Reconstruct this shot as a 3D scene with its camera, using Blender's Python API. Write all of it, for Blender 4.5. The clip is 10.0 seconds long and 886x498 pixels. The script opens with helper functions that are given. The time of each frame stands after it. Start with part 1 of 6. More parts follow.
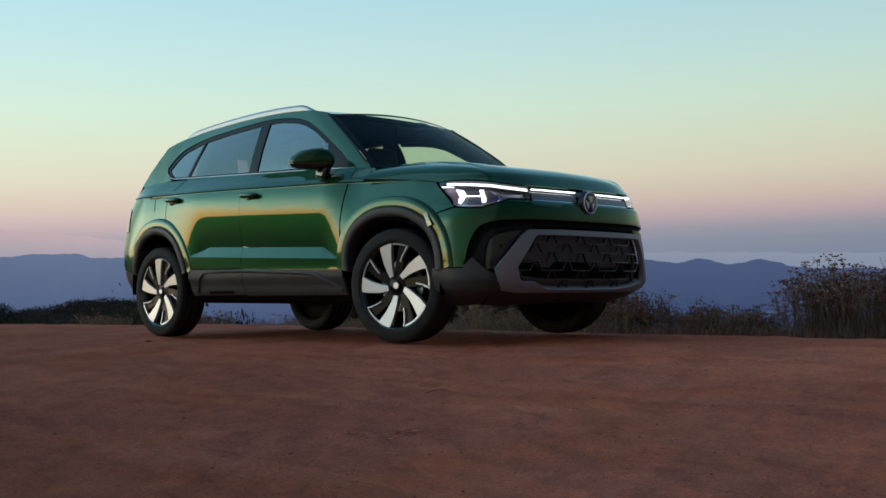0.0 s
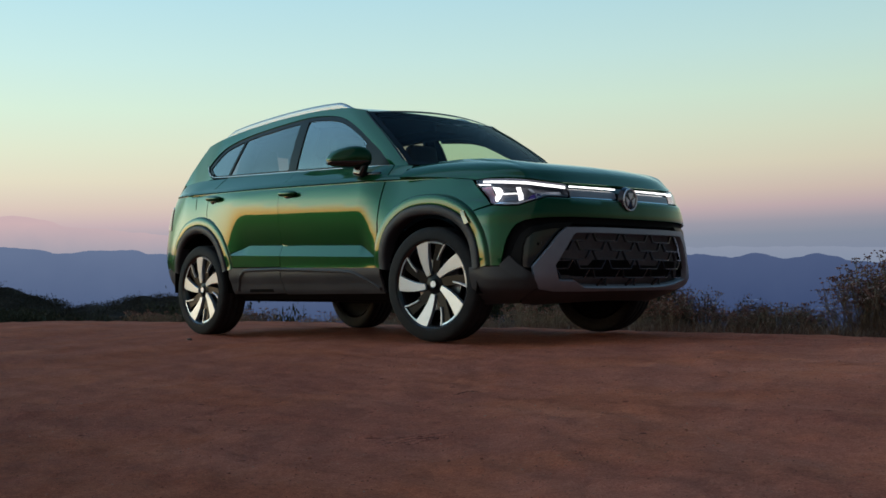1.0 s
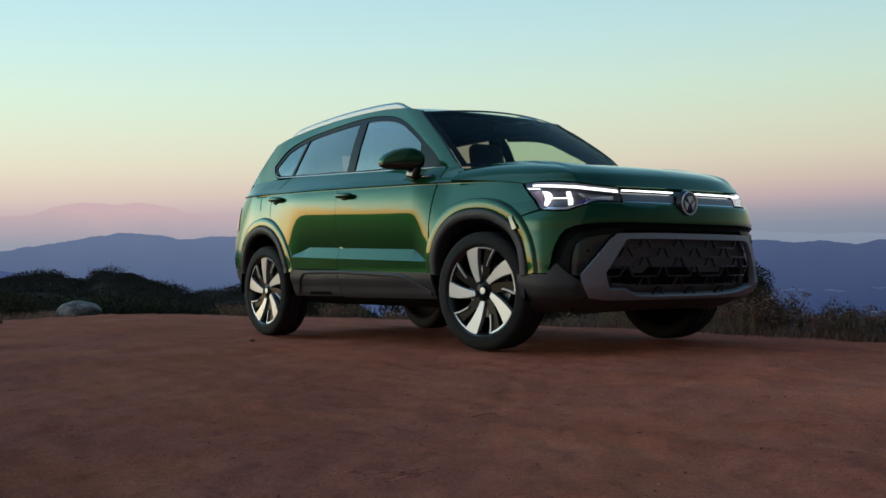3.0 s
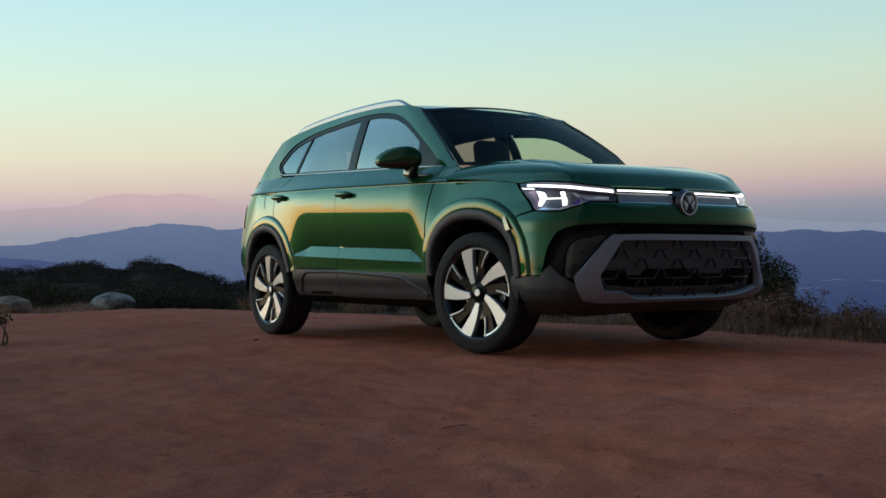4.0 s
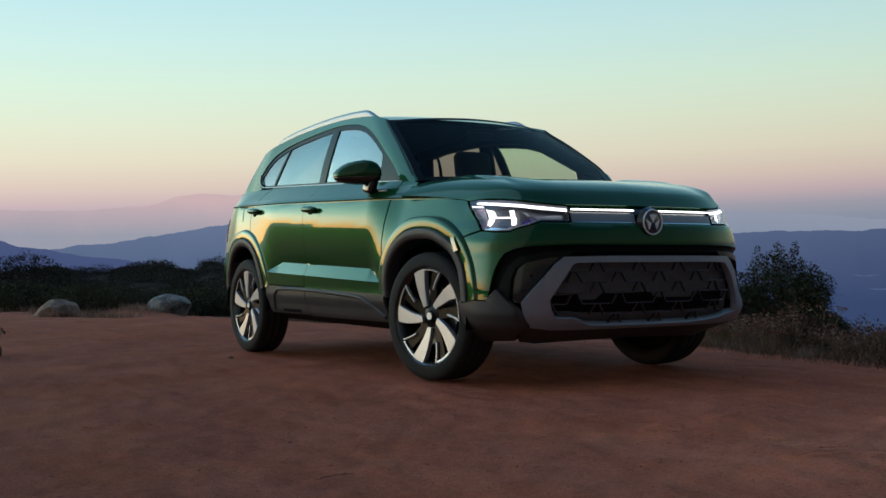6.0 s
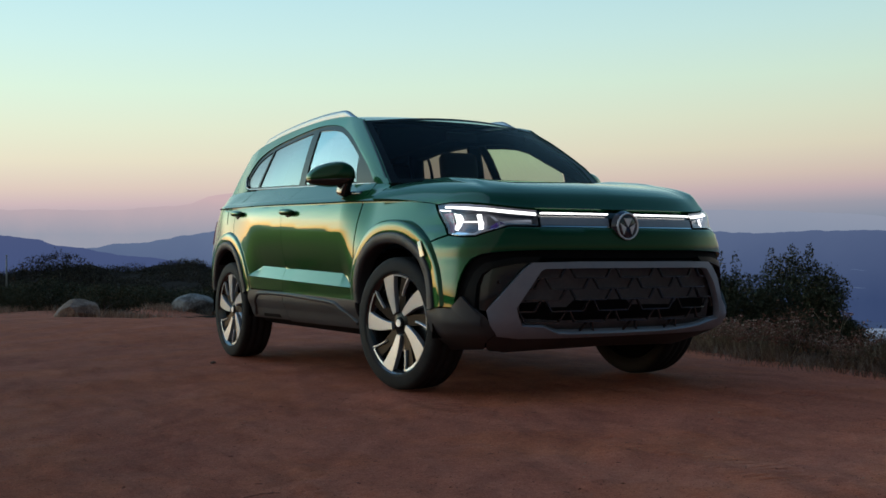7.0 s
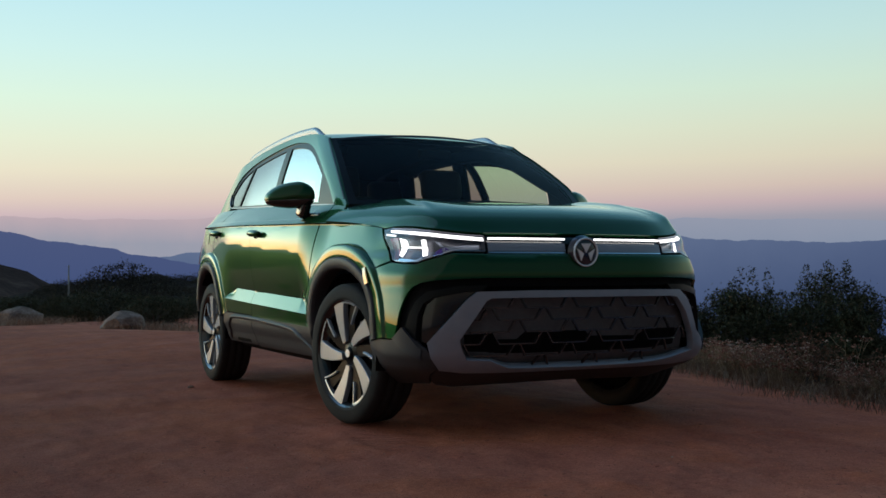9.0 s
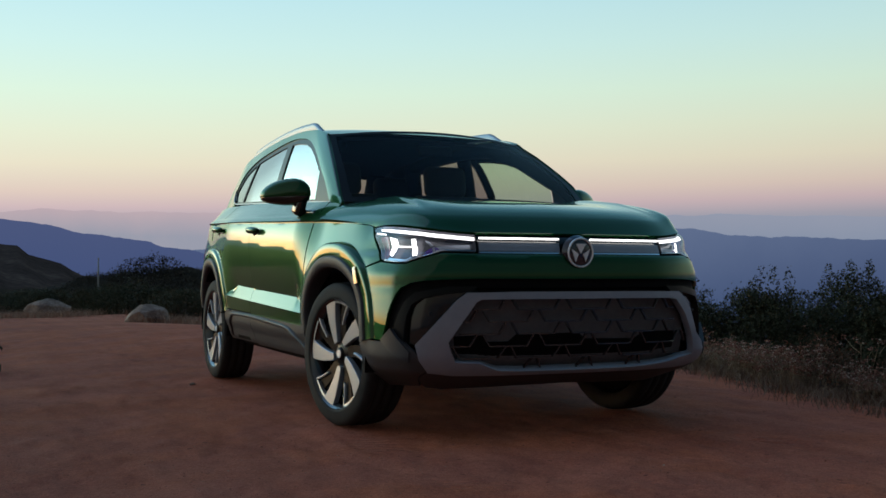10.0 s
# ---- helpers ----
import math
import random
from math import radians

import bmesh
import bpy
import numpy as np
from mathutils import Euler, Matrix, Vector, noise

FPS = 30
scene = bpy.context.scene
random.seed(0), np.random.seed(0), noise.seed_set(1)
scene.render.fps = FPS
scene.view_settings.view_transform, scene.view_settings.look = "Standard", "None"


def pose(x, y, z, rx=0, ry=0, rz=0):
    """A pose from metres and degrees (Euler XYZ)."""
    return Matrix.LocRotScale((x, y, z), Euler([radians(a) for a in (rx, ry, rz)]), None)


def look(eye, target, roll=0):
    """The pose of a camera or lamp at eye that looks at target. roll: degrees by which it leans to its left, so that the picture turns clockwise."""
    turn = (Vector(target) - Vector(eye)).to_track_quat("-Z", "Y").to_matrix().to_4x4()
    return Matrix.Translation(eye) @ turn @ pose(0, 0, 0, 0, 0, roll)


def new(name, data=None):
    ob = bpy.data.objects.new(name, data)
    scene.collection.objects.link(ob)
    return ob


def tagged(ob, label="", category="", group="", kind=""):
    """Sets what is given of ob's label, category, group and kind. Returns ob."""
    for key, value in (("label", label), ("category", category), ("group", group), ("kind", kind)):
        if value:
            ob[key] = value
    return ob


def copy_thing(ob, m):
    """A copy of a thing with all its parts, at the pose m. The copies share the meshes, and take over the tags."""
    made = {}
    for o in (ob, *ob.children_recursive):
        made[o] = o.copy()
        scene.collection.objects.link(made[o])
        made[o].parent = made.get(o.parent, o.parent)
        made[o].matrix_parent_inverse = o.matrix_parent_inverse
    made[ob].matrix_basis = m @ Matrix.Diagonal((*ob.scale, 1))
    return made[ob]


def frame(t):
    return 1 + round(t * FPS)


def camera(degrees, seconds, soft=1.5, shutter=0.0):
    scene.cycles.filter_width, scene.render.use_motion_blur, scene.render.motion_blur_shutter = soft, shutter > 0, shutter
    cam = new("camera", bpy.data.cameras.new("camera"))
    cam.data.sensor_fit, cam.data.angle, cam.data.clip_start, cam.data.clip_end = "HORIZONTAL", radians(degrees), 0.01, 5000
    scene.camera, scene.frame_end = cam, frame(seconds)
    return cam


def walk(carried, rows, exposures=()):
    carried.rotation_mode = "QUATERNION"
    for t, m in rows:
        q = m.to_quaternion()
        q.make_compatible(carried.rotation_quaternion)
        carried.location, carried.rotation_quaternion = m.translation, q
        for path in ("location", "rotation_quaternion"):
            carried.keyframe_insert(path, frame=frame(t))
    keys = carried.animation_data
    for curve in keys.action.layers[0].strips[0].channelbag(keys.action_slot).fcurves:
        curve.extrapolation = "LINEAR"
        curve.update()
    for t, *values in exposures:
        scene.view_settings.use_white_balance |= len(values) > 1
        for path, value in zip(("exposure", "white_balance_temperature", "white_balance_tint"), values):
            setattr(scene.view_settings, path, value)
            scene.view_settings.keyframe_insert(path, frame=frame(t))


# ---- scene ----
cam = camera(44.2, 10.0, soft=1.6)
PATH = [
    (0, (6.218, -5.504, 0.33), (4.832, -4.064, 0.4), -0.4),
    (0.5, (6.226, -5.467, 0.343), (4.811, -4.055, 0.41), -0.5),
    (1, (6.235, -5.392, 0.35), (4.781, -4.019, 0.412), -0.5),
    (1.5, (6.253, -5.308, 0.37), (4.77, -3.967, 0.428), -0.4),
    (2, (6.286, -5.207, 0.409), (4.771, -3.902, 0.459), -0.4),
    (2.5, (6.316, -5.099, 0.439), (4.76, -3.844, 0.484), -0.3),
    (4, (6.404, -4.699, 0.533), (4.774, -3.541, 0.553), -0.3),
    (4.5, (6.429, -4.541, 0.565), (4.779, -3.41, 0.578), -0.2),
    (5, (6.46, -4.36, 0.604), (4.791, -3.258, 0.611), -0.3),
    (5.5, (6.482, -4.152, 0.638), (4.796, -3.077, 0.65), -0.3),
    (7, (6.5, -3.553, 0.684), (4.766, -2.556, 0.702), -0.1),
    (7.5, (6.494, -3.365, 0.724), (4.746, -2.393, 0.739), -0.2),
    (8, (6.503, -3.173, 0.748), (4.74, -2.23, 0.786), -0.3),
    (8.5, (6.5, -3.012, 0.756), (4.723, -2.096, 0.799), -0.1),
    (9, (6.488, -2.875, 0.771), (4.696, -1.988, 0.806), 0.0),
    (9.5, (6.472, -2.752, 0.781), (4.666, -1.894, 0.811), 0.2),
    (10, (6.463, -2.658, 0.796), (4.646, -1.822, 0.821), 0.4),
]
walk(cam, [(t, look(eye, target, roll)) for t, eye, target, roll in PATH])


# ---- light: dusk, the sun just down behind the camera ----
def lin(r, g, b):
    """Linear colour from 0-255 values."""
    return tuple(((c / 255 + .055) / 1.055) ** 2.4 if c > 10 else c / 255 / 12.92 for c in (r, g, b))


GLOW_WAY = (-.780, -.626)            # towards the brightest sky, in plan
world = bpy.data.worlds.new("dusk_sky")
scene.world = world
world.use_nodes = True
wn, wl = world.node_tree.nodes, world.node_tree.links
wn.clear()


def wnode(kind, **values):
    n = wn.new(kind)
    for key, value in values.items():
        n.inputs[key].default_value = value
    return n


def ramp_of(nodes, stops, mode="LINEAR"):
    n = nodes.new("ShaderNodeValToRGB")
    n.color_ramp.interpolation = mode
    while len(n.color_ramp.elements) < len(stops):
        n.color_ramp.elements.new(.5)
    for e, (pos, col) in zip(n.color_ramp.elements, stops):
        e.position, e.color = pos, (*col, 1)
    return n


def wmath(op, a, b=None):
    n = wn.new("ShaderNodeMath")
    n.operation = op
    for i, v in enumerate((a, b)):
        if v is None:
            continue
        if isinstance(v, (int, float)):
            n.inputs[i].default_value = v
        else:
            wl.new(v, n.inputs[i])
    return n.outputs[0]


sky_way = wn.new("ShaderNodeTexCoord")
sky_xyz = wn.new("ShaderNodeSeparateXYZ")
wl.new(sky_way.outputs["Generated"], sky_xyz.inputs[0])
turn = wmath("ADD", wmath("MULTIPLY", sky_xyz.outputs[0], -.57), wmath("MULTIPLY", sky_xyz.outputs[1], -.82))
towards = wmath("ADD", wmath("MULTIPLY", sky_xyz.outputs[0], GLOW_WAY[0]), wmath("MULTIPLY", sky_xyz.outputs[1], GLOW_WAY[1]))
level = wmath("SQRT", wmath("MAXIMUM", wmath("SUBTRACT", 1.0, wmath("MULTIPLY", sky_xyz.outputs[2], sky_xyz.outputs[2])), .0004))
towards = wmath("DIVIDE", towards, level)          # by bearing alone
lifted = wmath("ADD", wmath("ARCSINE", sky_xyz.outputs[2]), wmath("MULTIPLY", wmath("SUBTRACT", turn, .35), .022))    # dusk stands higher away from the sunset
height = wmath("MULTIPLY", lifted, 2 / math.pi)     # 0 horizon, 1 zenith
height = wmath("POWER", wmath("MAXIMUM", height, 0.0), .5)


def el(degrees):
    return (max(degrees, 0) / 90) ** .5


AWAY = [(el(0), lin(126, 138, 166)), (el(1.3), lin(146, 152, 168)), (el(2.0), lin(166, 161, 172)), (el(2.8), lin(204, 179, 180)), (el(3.6), lin(221, 198, 184)), (el(5.0), lin(231, 220, 194)),
        (el(6.6), lin(228, 231, 204)), (el(8.6), lin(219, 238, 216)), (el(11), lin(206, 235, 228)), (el(14.5), lin(188, 226, 233)), (el(20), lin(160, 203, 218)),
        (el(30), lin(122, 178, 210)), (el(45), lin(92, 142, 180)), (el(90), lin(70, 114, 156))]
NEAR = [(el(0), lin(240, 160, 84)), (el(1.6), lin(252, 186, 108)), (el(3.2), lin(252, 210, 150)), (el(5.2), lin(236, 224, 190)), (el(8), lin(208, 226, 208)),
        (el(13), lin(168, 212, 210)), (el(20), lin(128, 190, 212)), (el(30), lin(108, 172, 212)), (el(45), lin(92, 146, 188)), (el(90), lin(70, 114, 158))]
AWAY = [(p, (r * .96, g, b * 1.03)) for p, (r, g, b) in AWAY]
away, near = ramp_of(wn, AWAY), ramp_of(wn, NEAR)
wl.new(height, away.inputs[0])
wl.new(height, near.inputs[0])
side = wn.new("ShaderNodeMapRange")
side.interpolation_type = "SMOOTHSTEP"
side.inputs["From Min"].default_value, side.inputs["From Max"].default_value = .84, .94
wl.new(towards, side.inputs["Value"])
sky_mix = wn.new("ShaderNodeMix")
sky_mix.data_type = "RGBA"
wl.new(side.outputs[0], sky_mix.inputs["Factor"])
wl.new(away.outputs[0], sky_mix.inputs["A"])
wl.new(near.outputs[0], sky_mix.inputs["B"])
fade = wn.new("ShaderNodeMapRange")
fade.inputs["From Min"].default_value, fade.inputs["From Max"].default_value = el(6), el(21)
fade.inputs["To Min"].default_value, fade.inputs["To Max"].default_value = 5.0, 1.3
wl.new(height, fade.inputs["Value"])
behind = wn.new("ShaderNodeMapRange")               # the sky is dull away from the sunset and its afterglow
behind.interpolation_type = "SMOOTHSTEP"
behind.inputs["From Min"].default_value, behind.inputs["From Max"].default_value = -.25, .35
behind.inputs["To Min"].default_value, behind.inputs["To Max"].default_value = 1.0, .26
wl.new(wmath("ADD", wmath("MULTIPLY", sky_xyz.outputs[0], .90), wmath("MULTIPLY", sky_xyz.outputs[1], -.43)), behind.inputs["Value"])
glow = wmath("ADD", wmath("MULTIPLY", wmath("ADD", .965, wmath("MULTIPLY", turn, .22)), behind.outputs[0]), wmath("MULTIPLY", side.outputs[0], fade.outputs[0]))
dome = wn.new("ShaderNodeBackground")
wl.new(sky_mix.outputs["Result"], dome.inputs["Color"])
wl.new(glow, dome.inputs["Strength"])
air = wn.new("ShaderNodeTexSky")
air.sky_type, air.sun_disc = "NISHITA", False
air.sun_elevation, air.sun_rotation = radians(.5), math.atan2(GLOW_WAY[0], GLOW_WAY[1])
thin = wnode("ShaderNodeBackground", Strength=.003)
wl.new(air.outputs[0], thin.inputs["Color"])
both = wn.new("ShaderNodeAddShader")
wl.new(dome.outputs[0], both.inputs[0])
wl.new(thin.outputs[0], both.inputs[1])
wl.new(both.outputs[0], wn.new("ShaderNodeOutputWorld").inputs["Surface"])

sun = new("sun", bpy.data.lights.new("sun", "SUN"))
sun.data.energy, sun.data.angle, sun.data.color = .43, radians(120), (1.0, .88, .78)
sun.matrix_world = look((-.14 * 40, -.99 * 40, 21), (0, 0, 0))


# ---- materials ----
def material(name, base=(.5, .5, .5), rough=.5, metal=0.0, **more):
    m = bpy.data.materials.new(name)
    m.use_nodes = True
    b = m.node_tree.nodes["Principled BSDF"]
    b.inputs["Base Color"].default_value = (*base, 1)
    b.inputs["Roughness"].default_value, b.inputs["Metallic"].default_value = rough, metal
    for key, value in more.items():
        b.inputs[key.replace("_", " ")].default_value = value
    return m


def vary(m, stops, scale=8.0, detail=6.0, bump=0.0, bump_scale=60.0, distance=.01, rough=None, where="Object", stretch=(1, 1, 1)):
    """Two scales of noise in the colour, and a fine relief."""
    n, l = m.node_tree.nodes, m.node_tree.links
    b = n["Principled BSDF"]
    co, mp = n.new("ShaderNodeTexCoord"), n.new("ShaderNodeMapping")
    mp.inputs["Scale"].default_value = stretch
    l.new(co.outputs[where], mp.inputs["Vector"])
    big, fine = n.new("ShaderNodeTexNoise"), n.new("ShaderNodeTexNoise")
    big.inputs["Scale"].default_value, big.inputs["Detail"].default_value = scale, detail
    fine.inputs["Scale"].default_value, fine.inputs["Detail"].default_value = bump_scale, 5
    mix = n.new("ShaderNodeMix")
    mix.inputs["Factor"].default_value = .4
    ramp = ramp_of(n, stops)
    for t in (big, fine):
        l.new(mp.outputs[0], t.inputs["Vector"])
    l.new(big.outputs["Fac"], mix.inputs["A"])
    l.new(fine.outputs["Fac"], mix.inputs["B"])
    l.new(mix.outputs["Result"], ramp.inputs[0])
    l.new(ramp.outputs[0], b.inputs["Base Color"])
    if rough:
        r = n.new("ShaderNodeMapRange")
        r.inputs["To Min"].default_value, r.inputs["To Max"].default_value = rough
        l.new(mix.outputs["Result"], r.inputs["Value"])
        l.new(r.outputs[0], b.inputs["Roughness"])
    if bump:
        k = n.new("ShaderNodeBump")
        k.inputs["Strength"].default_value, k.inputs["Distance"].default_value = bump, distance
        l.new(mix.outputs["Result"], k.inputs["Height"])
        l.new(k.outputs[0], b.inputs["Normal"])
    return m


def glass(name, tint, gloss=1.0, much=1.0):
    """A thin pane: what is behind it, tinted, and a clear reflection."""
    m = bpy.data.materials.new(name)
    m.use_nodes = True
    n, l = m.node_tree.nodes, m.node_tree.links
    n.clear()
    clear, shine, mix, f = n.new("ShaderNodeBsdfTransparent"), n.new("ShaderNodeBsdfGlossy"), n.new("ShaderNodeMixShader"), n.new("ShaderNodeLayerWeight")
    clear.inputs["Color"].default_value = (*tint, 1)
    shine.inputs["Roughness"].default_value, f.inputs["Blend"].default_value = .012, .5
    shine.inputs["Color"].default_value = (gloss, gloss, gloss, 1)
    steep, twice = n.new("ShaderNodeMath"), n.new("ShaderNodeMath")
    steep.operation, twice.operation, twice.use_clamp = "POWER", "MULTIPLY_ADD", True
    steep.inputs[1].default_value = 4.0
    twice.inputs[1].default_value, twice.inputs[2].default_value = much, .05 * much
    l.new(f.outputs["Facing"], steep.inputs[0])
    l.new(steep.outputs[0], twice.inputs[0])
    l.new(twice.outputs[0], mix.inputs["Fac"])
    l.new(clear.outputs[0], mix.inputs[1])
    l.new(shine.outputs[0], mix.inputs[2])
    l.new(mix.outputs[0], n.new("ShaderNodeOutputMaterial").inputs["Surface"])
    return m


def glow_material(name, colour, strength, base=.8):
    m = material(name, (base, base, base), .4 if base > .1 else 1.0)
    b = m.node_tree.nodes["Principled BSDF"]
    b.inputs["Emission Color"].default_value, b.inputs["Emission Strength"].default_value = (*colour, 1), strength
    # a dark base is for far sheets that glow but are no lamps
    if base < .1:
        b.inputs["Specular IOR Level"].default_value = 0
    return m


PAINT = material("green_paint", (.006, .060, .030), .38, .45, Coat_Weight=1.0, Coat_Roughness=.015, Coat_IOR=1.41, Specular_IOR_Level=.12, Specular_Tint=(.10, .8, .35, 1))
vary(PAINT, [(.3, (.0028, .044, .0105)), (.7, (.0034, .053, .0130))], 900, 2, .02, 1400, .0005)
CLAD = vary(material("rough_plastic", (.03, .028, .03), .5, Specular_IOR_Level=.26), [(.3, (.032, .030, .034)), (.7, (.050, .046, .051))], 6, 4, .12, 500, .001, (.42, .6))
GLOSS_BLACK = material("gloss_black", (.006, .006, .007), .16, Coat_Weight=.4)
DARK = vary(material("matt_black", (.006, .006, .007), .6, Specular_IOR_Level=.05), [(.3, (.0035, .0035, .004)), (.7, (.007, .007, .008))], 20, 3)
SATIN = vary(material("satin_grey", (.15, .165, .205), .42, .45), [(.3, (.23, .255, .32)), (.7, (.285, .31, .375))], 15, 3, .04, 600, .001)
CHROME = material("bright_metal", (.78, .78, .80), .12, 1.0)
RAIL = material("brushed_aluminium", (.30, .31, .33), .42, 1.0)
RUBBER = vary(material("rubber", (.010, .010, .011), .75, Specular_IOR_Level=.15), [(.3, (.014, .014, .016)), (.7, (.028, .026, .026))], 18, 5, .1, 300, .001, (.6, .85))
BAR_BLACK = material("grille_black", (.022, .022, .026), .24, 0, Coat_Weight=.5)
RIM_BLACK = material("rim_black", (.008, .008, .009), .22, 0, Coat_Weight=.6)
RIM_CUT = material("machined_alloy", (.42, .47, .54), .32, .60)
TRIM_GREY = vary(material("satin_trim", (.03, .03, .036), .36, 0, Specular_IOR_Level=.4), [(.3, (.026, .026, .032)), (.7, (.038, .038, .046))], 15, 3, .04, 600, .001)
TRIM_BLACK = material("satin_black", (.007, .007, .008), .30, 0, Specular_IOR_Level=.12)
GLASS = glass("clear_glass", (.62, .80, .70), 1.0, 1.7)
SCREEN = glass("screen_glass", (.80, .88, .78), 1.0, .24)
PRIVACY = glass("privacy_glass", (.34, .31, .32), .95, 1.2)
LENS = glass("lens", (.90, .90, .92), .8)
LED = glow_material("led", (1, .98, .95), 2.5)
LED_SOFT = glow_material("led_soft", (1, .98, .95), 2.2)
AMBER = material("amber_reflector", (.50, .30, .08), .2, 0, Coat_Weight=1.0)
RED_IN = material("lamp_side_reflector", (.40, .14, .20), .25, 0, Coat_Weight=1.0)
LAMP_IN = material("lamp_bezel", (.045, .045, .06), .3, .3)
VIOLET = material("lamp_coating", (.10, .04, .30), .15, .8)
SEAT = vary(material("seat_cloth", (.02, .02, .022), .8), [(.3, (.015, .015, .017)), (.7, (.03, .03, .032))], 40, 3)
EMBLEM_SILVER = material("emblem_silver", (.80, .82, .86), .38, .35)
EMBLEM_FACE = material("emblem_face", (.010, .016, .036), .15, .2, Coat_Weight=1.0)


# ---- mesh helpers ----
def mesh_of(name, verts, faces, normals=None, flat=False):
    me = bpy.data.meshes.new(name)
    me.from_pydata([tuple(map(float, v)) for v in verts], [], [tuple(map(int, f)) for f in faces])
    me.update()
    if not flat:
        me.shade_smooth()
    if normals is not None:
        me.normals_split_custom_set_from_vertices([tuple(map(float, v)) for v in normals])
    return me


def part(name, data, mat, parent, label=""):
    """A bmesh or mesh as one object under a thing or a part."""
    if isinstance(data, bmesh.types.BMesh):
        me = bpy.data.meshes.new(name)
        data.to_mesh(me)
        data.free()
        data = me
    ob = new(name, data)
    if mat and not data.materials:
        data.materials.append(mat)
    ob.parent = parent
    return tagged(ob, label)


def part_mesh(bm):
    me = bpy.data.meshes.new("piece")
    bm.to_mesh(me)
    bm.free()
    return me


def thing(name, label, category, group="", at=None):
    ob = new(name)
    ob.empty_display_size = .2
    if at is not None:
        ob.matrix_basis = at
    return tagged(ob, label, category, group)


def outside(poly, pts):
    """Which points lie inside the polygon."""
    x, y = pts[:, 0], pts[:, 1]
    odd = np.zeros(len(pts), bool)
    for (x0, y0), (x1, y1) in zip(poly, np.roll(poly, -1, 0)):
        if y0 == y1:
            continue
        odd ^= ((y0 > y) != (y1 > y)) & (x < (x1 - x0) * (y - y0) / (y1 - y0) + x0)
    return odd


def inset(poly, d):
    p = np.array(poly, float)
    area = np.sum(p[:, 0] * np.roll(p[:, 1], -1) - np.roll(p[:, 0], -1) * p[:, 1])
    e = np.roll(p, -1, 0) - p
    n = np.stack([-e[:, 1], e[:, 0]], -1) / np.maximum(np.linalg.norm(e, axis=1), 1e-9)[:, None] * np.sign(area)
    m = n + np.roll(n, 1, 0)
    m /= np.maximum((m * np.roll(n, 1, 0)).sum(1), .35)[:, None]
    return p + m * d


def normal_at(chart, u, v, e=.0015):
    n = np.cross(chart(u + e, v) - chart(u - e, v), chart(u, v + e) - chart(u, v - e))
    n /= np.maximum(np.linalg.norm(n, axis=-1), 1e-12)[..., None]
    p = chart(u, v)
    core = np.stack([np.clip(p[..., 0], -1.4, 1.5), 0 * p[..., 1], np.clip(p[..., 2], .5, .9)], -1)
    return n * np.sign(((p - core) * n).sum(-1))[..., None]


def panel(polys, chart, h=.03, thick=.018, gap=.0025, proud=0.0):
    """A piece of sheet cut from a surface along polygons of its chart, with turned-in edges; polygons that touch meet in a crease."""
    from mathutils.geometry import delaunay_2d_cdt
    many = isinstance(polys[0][0], (list, tuple))
    verts, norms, faces = [], [], []
    for poly in polys if many else [polys]:
        p = inset(poly, gap) if gap and not many else np.array(poly, float)
        edge = []
        for a, b in zip(p, np.roll(p, -1, 0)):
            k = max(1, int(np.ceil(np.linalg.norm(b - a) / h)))
            edge += [a + (b - a) * i / k for i in range(k)]
        edge = np.array(edge)
        lo, hi = edge.min(0), edge.max(0)
        gx, gy = np.meshgrid(np.arange(lo[0] + h / 2, hi[0], h), np.arange(lo[1] + h / 2, hi[1], h))
        pts = np.stack([gx.ravel(), gy.ravel()], -1)
        pts = pts[outside(edge, pts)] if len(pts) else pts
        if len(pts):
            near = np.min(np.linalg.norm(pts[:, None] - edge[None], axis=2), axis=1)
            pts = pts[near > .45 * h]
        allp = np.vstack([edge, pts]) if len(pts) else edge
        v2, _, tris, *_ = delaunay_2d_cdt([Vector(q) for q in allp], [], [list(range(len(edge)))], 1, 1e-6)
        v2 = np.array([tuple(q) for q in v2])
        n2 = v2.copy()
        if many and len(v2) >= len(edge):           # normals from just inside the polygon
            n2[:len(edge)] = inset(edge, .004)
        n = normal_at(chart, n2[:, 0], n2[:, 1])
        v = chart(v2[:, 0], v2[:, 1]) + n * proud
        out = []
        for f in tris:
            a, b, c = (v[i] for i in f[:3])
            out.append(tuple(f) if np.dot(np.cross(b - a, c - a), n[f[0]]) > 0 else tuple(f[::-1]))
        used = {(a, b) for f in out for a, b in zip(f, f[1:] + f[:1])}
        first = len(verts)
        verts, norms = verts + [*v], norms + [*n]
        faces += [tuple(first + i for i in f) for f in out]
        if thick:
            for a, b in used:
                if (b, a) in used:
                    continue
                side = np.cross(v[b] - v[a], n[a])
                side /= max(np.linalg.norm(side), 1e-9)
                k = len(verts)
                verts += [v[a], v[b], v[b] - n[b] * thick, v[a] - n[a] * thick]
                norms += [(side + n[a] * .5), (side + n[b] * .5), side, side]
                faces.append((k + 1, k, k + 3, k + 2))
    norms = np.array(norms)
    norms /= np.maximum(np.linalg.norm(norms, axis=1), 1e-9)[:, None]
    return mesh_of("panel", verts, faces, norms)


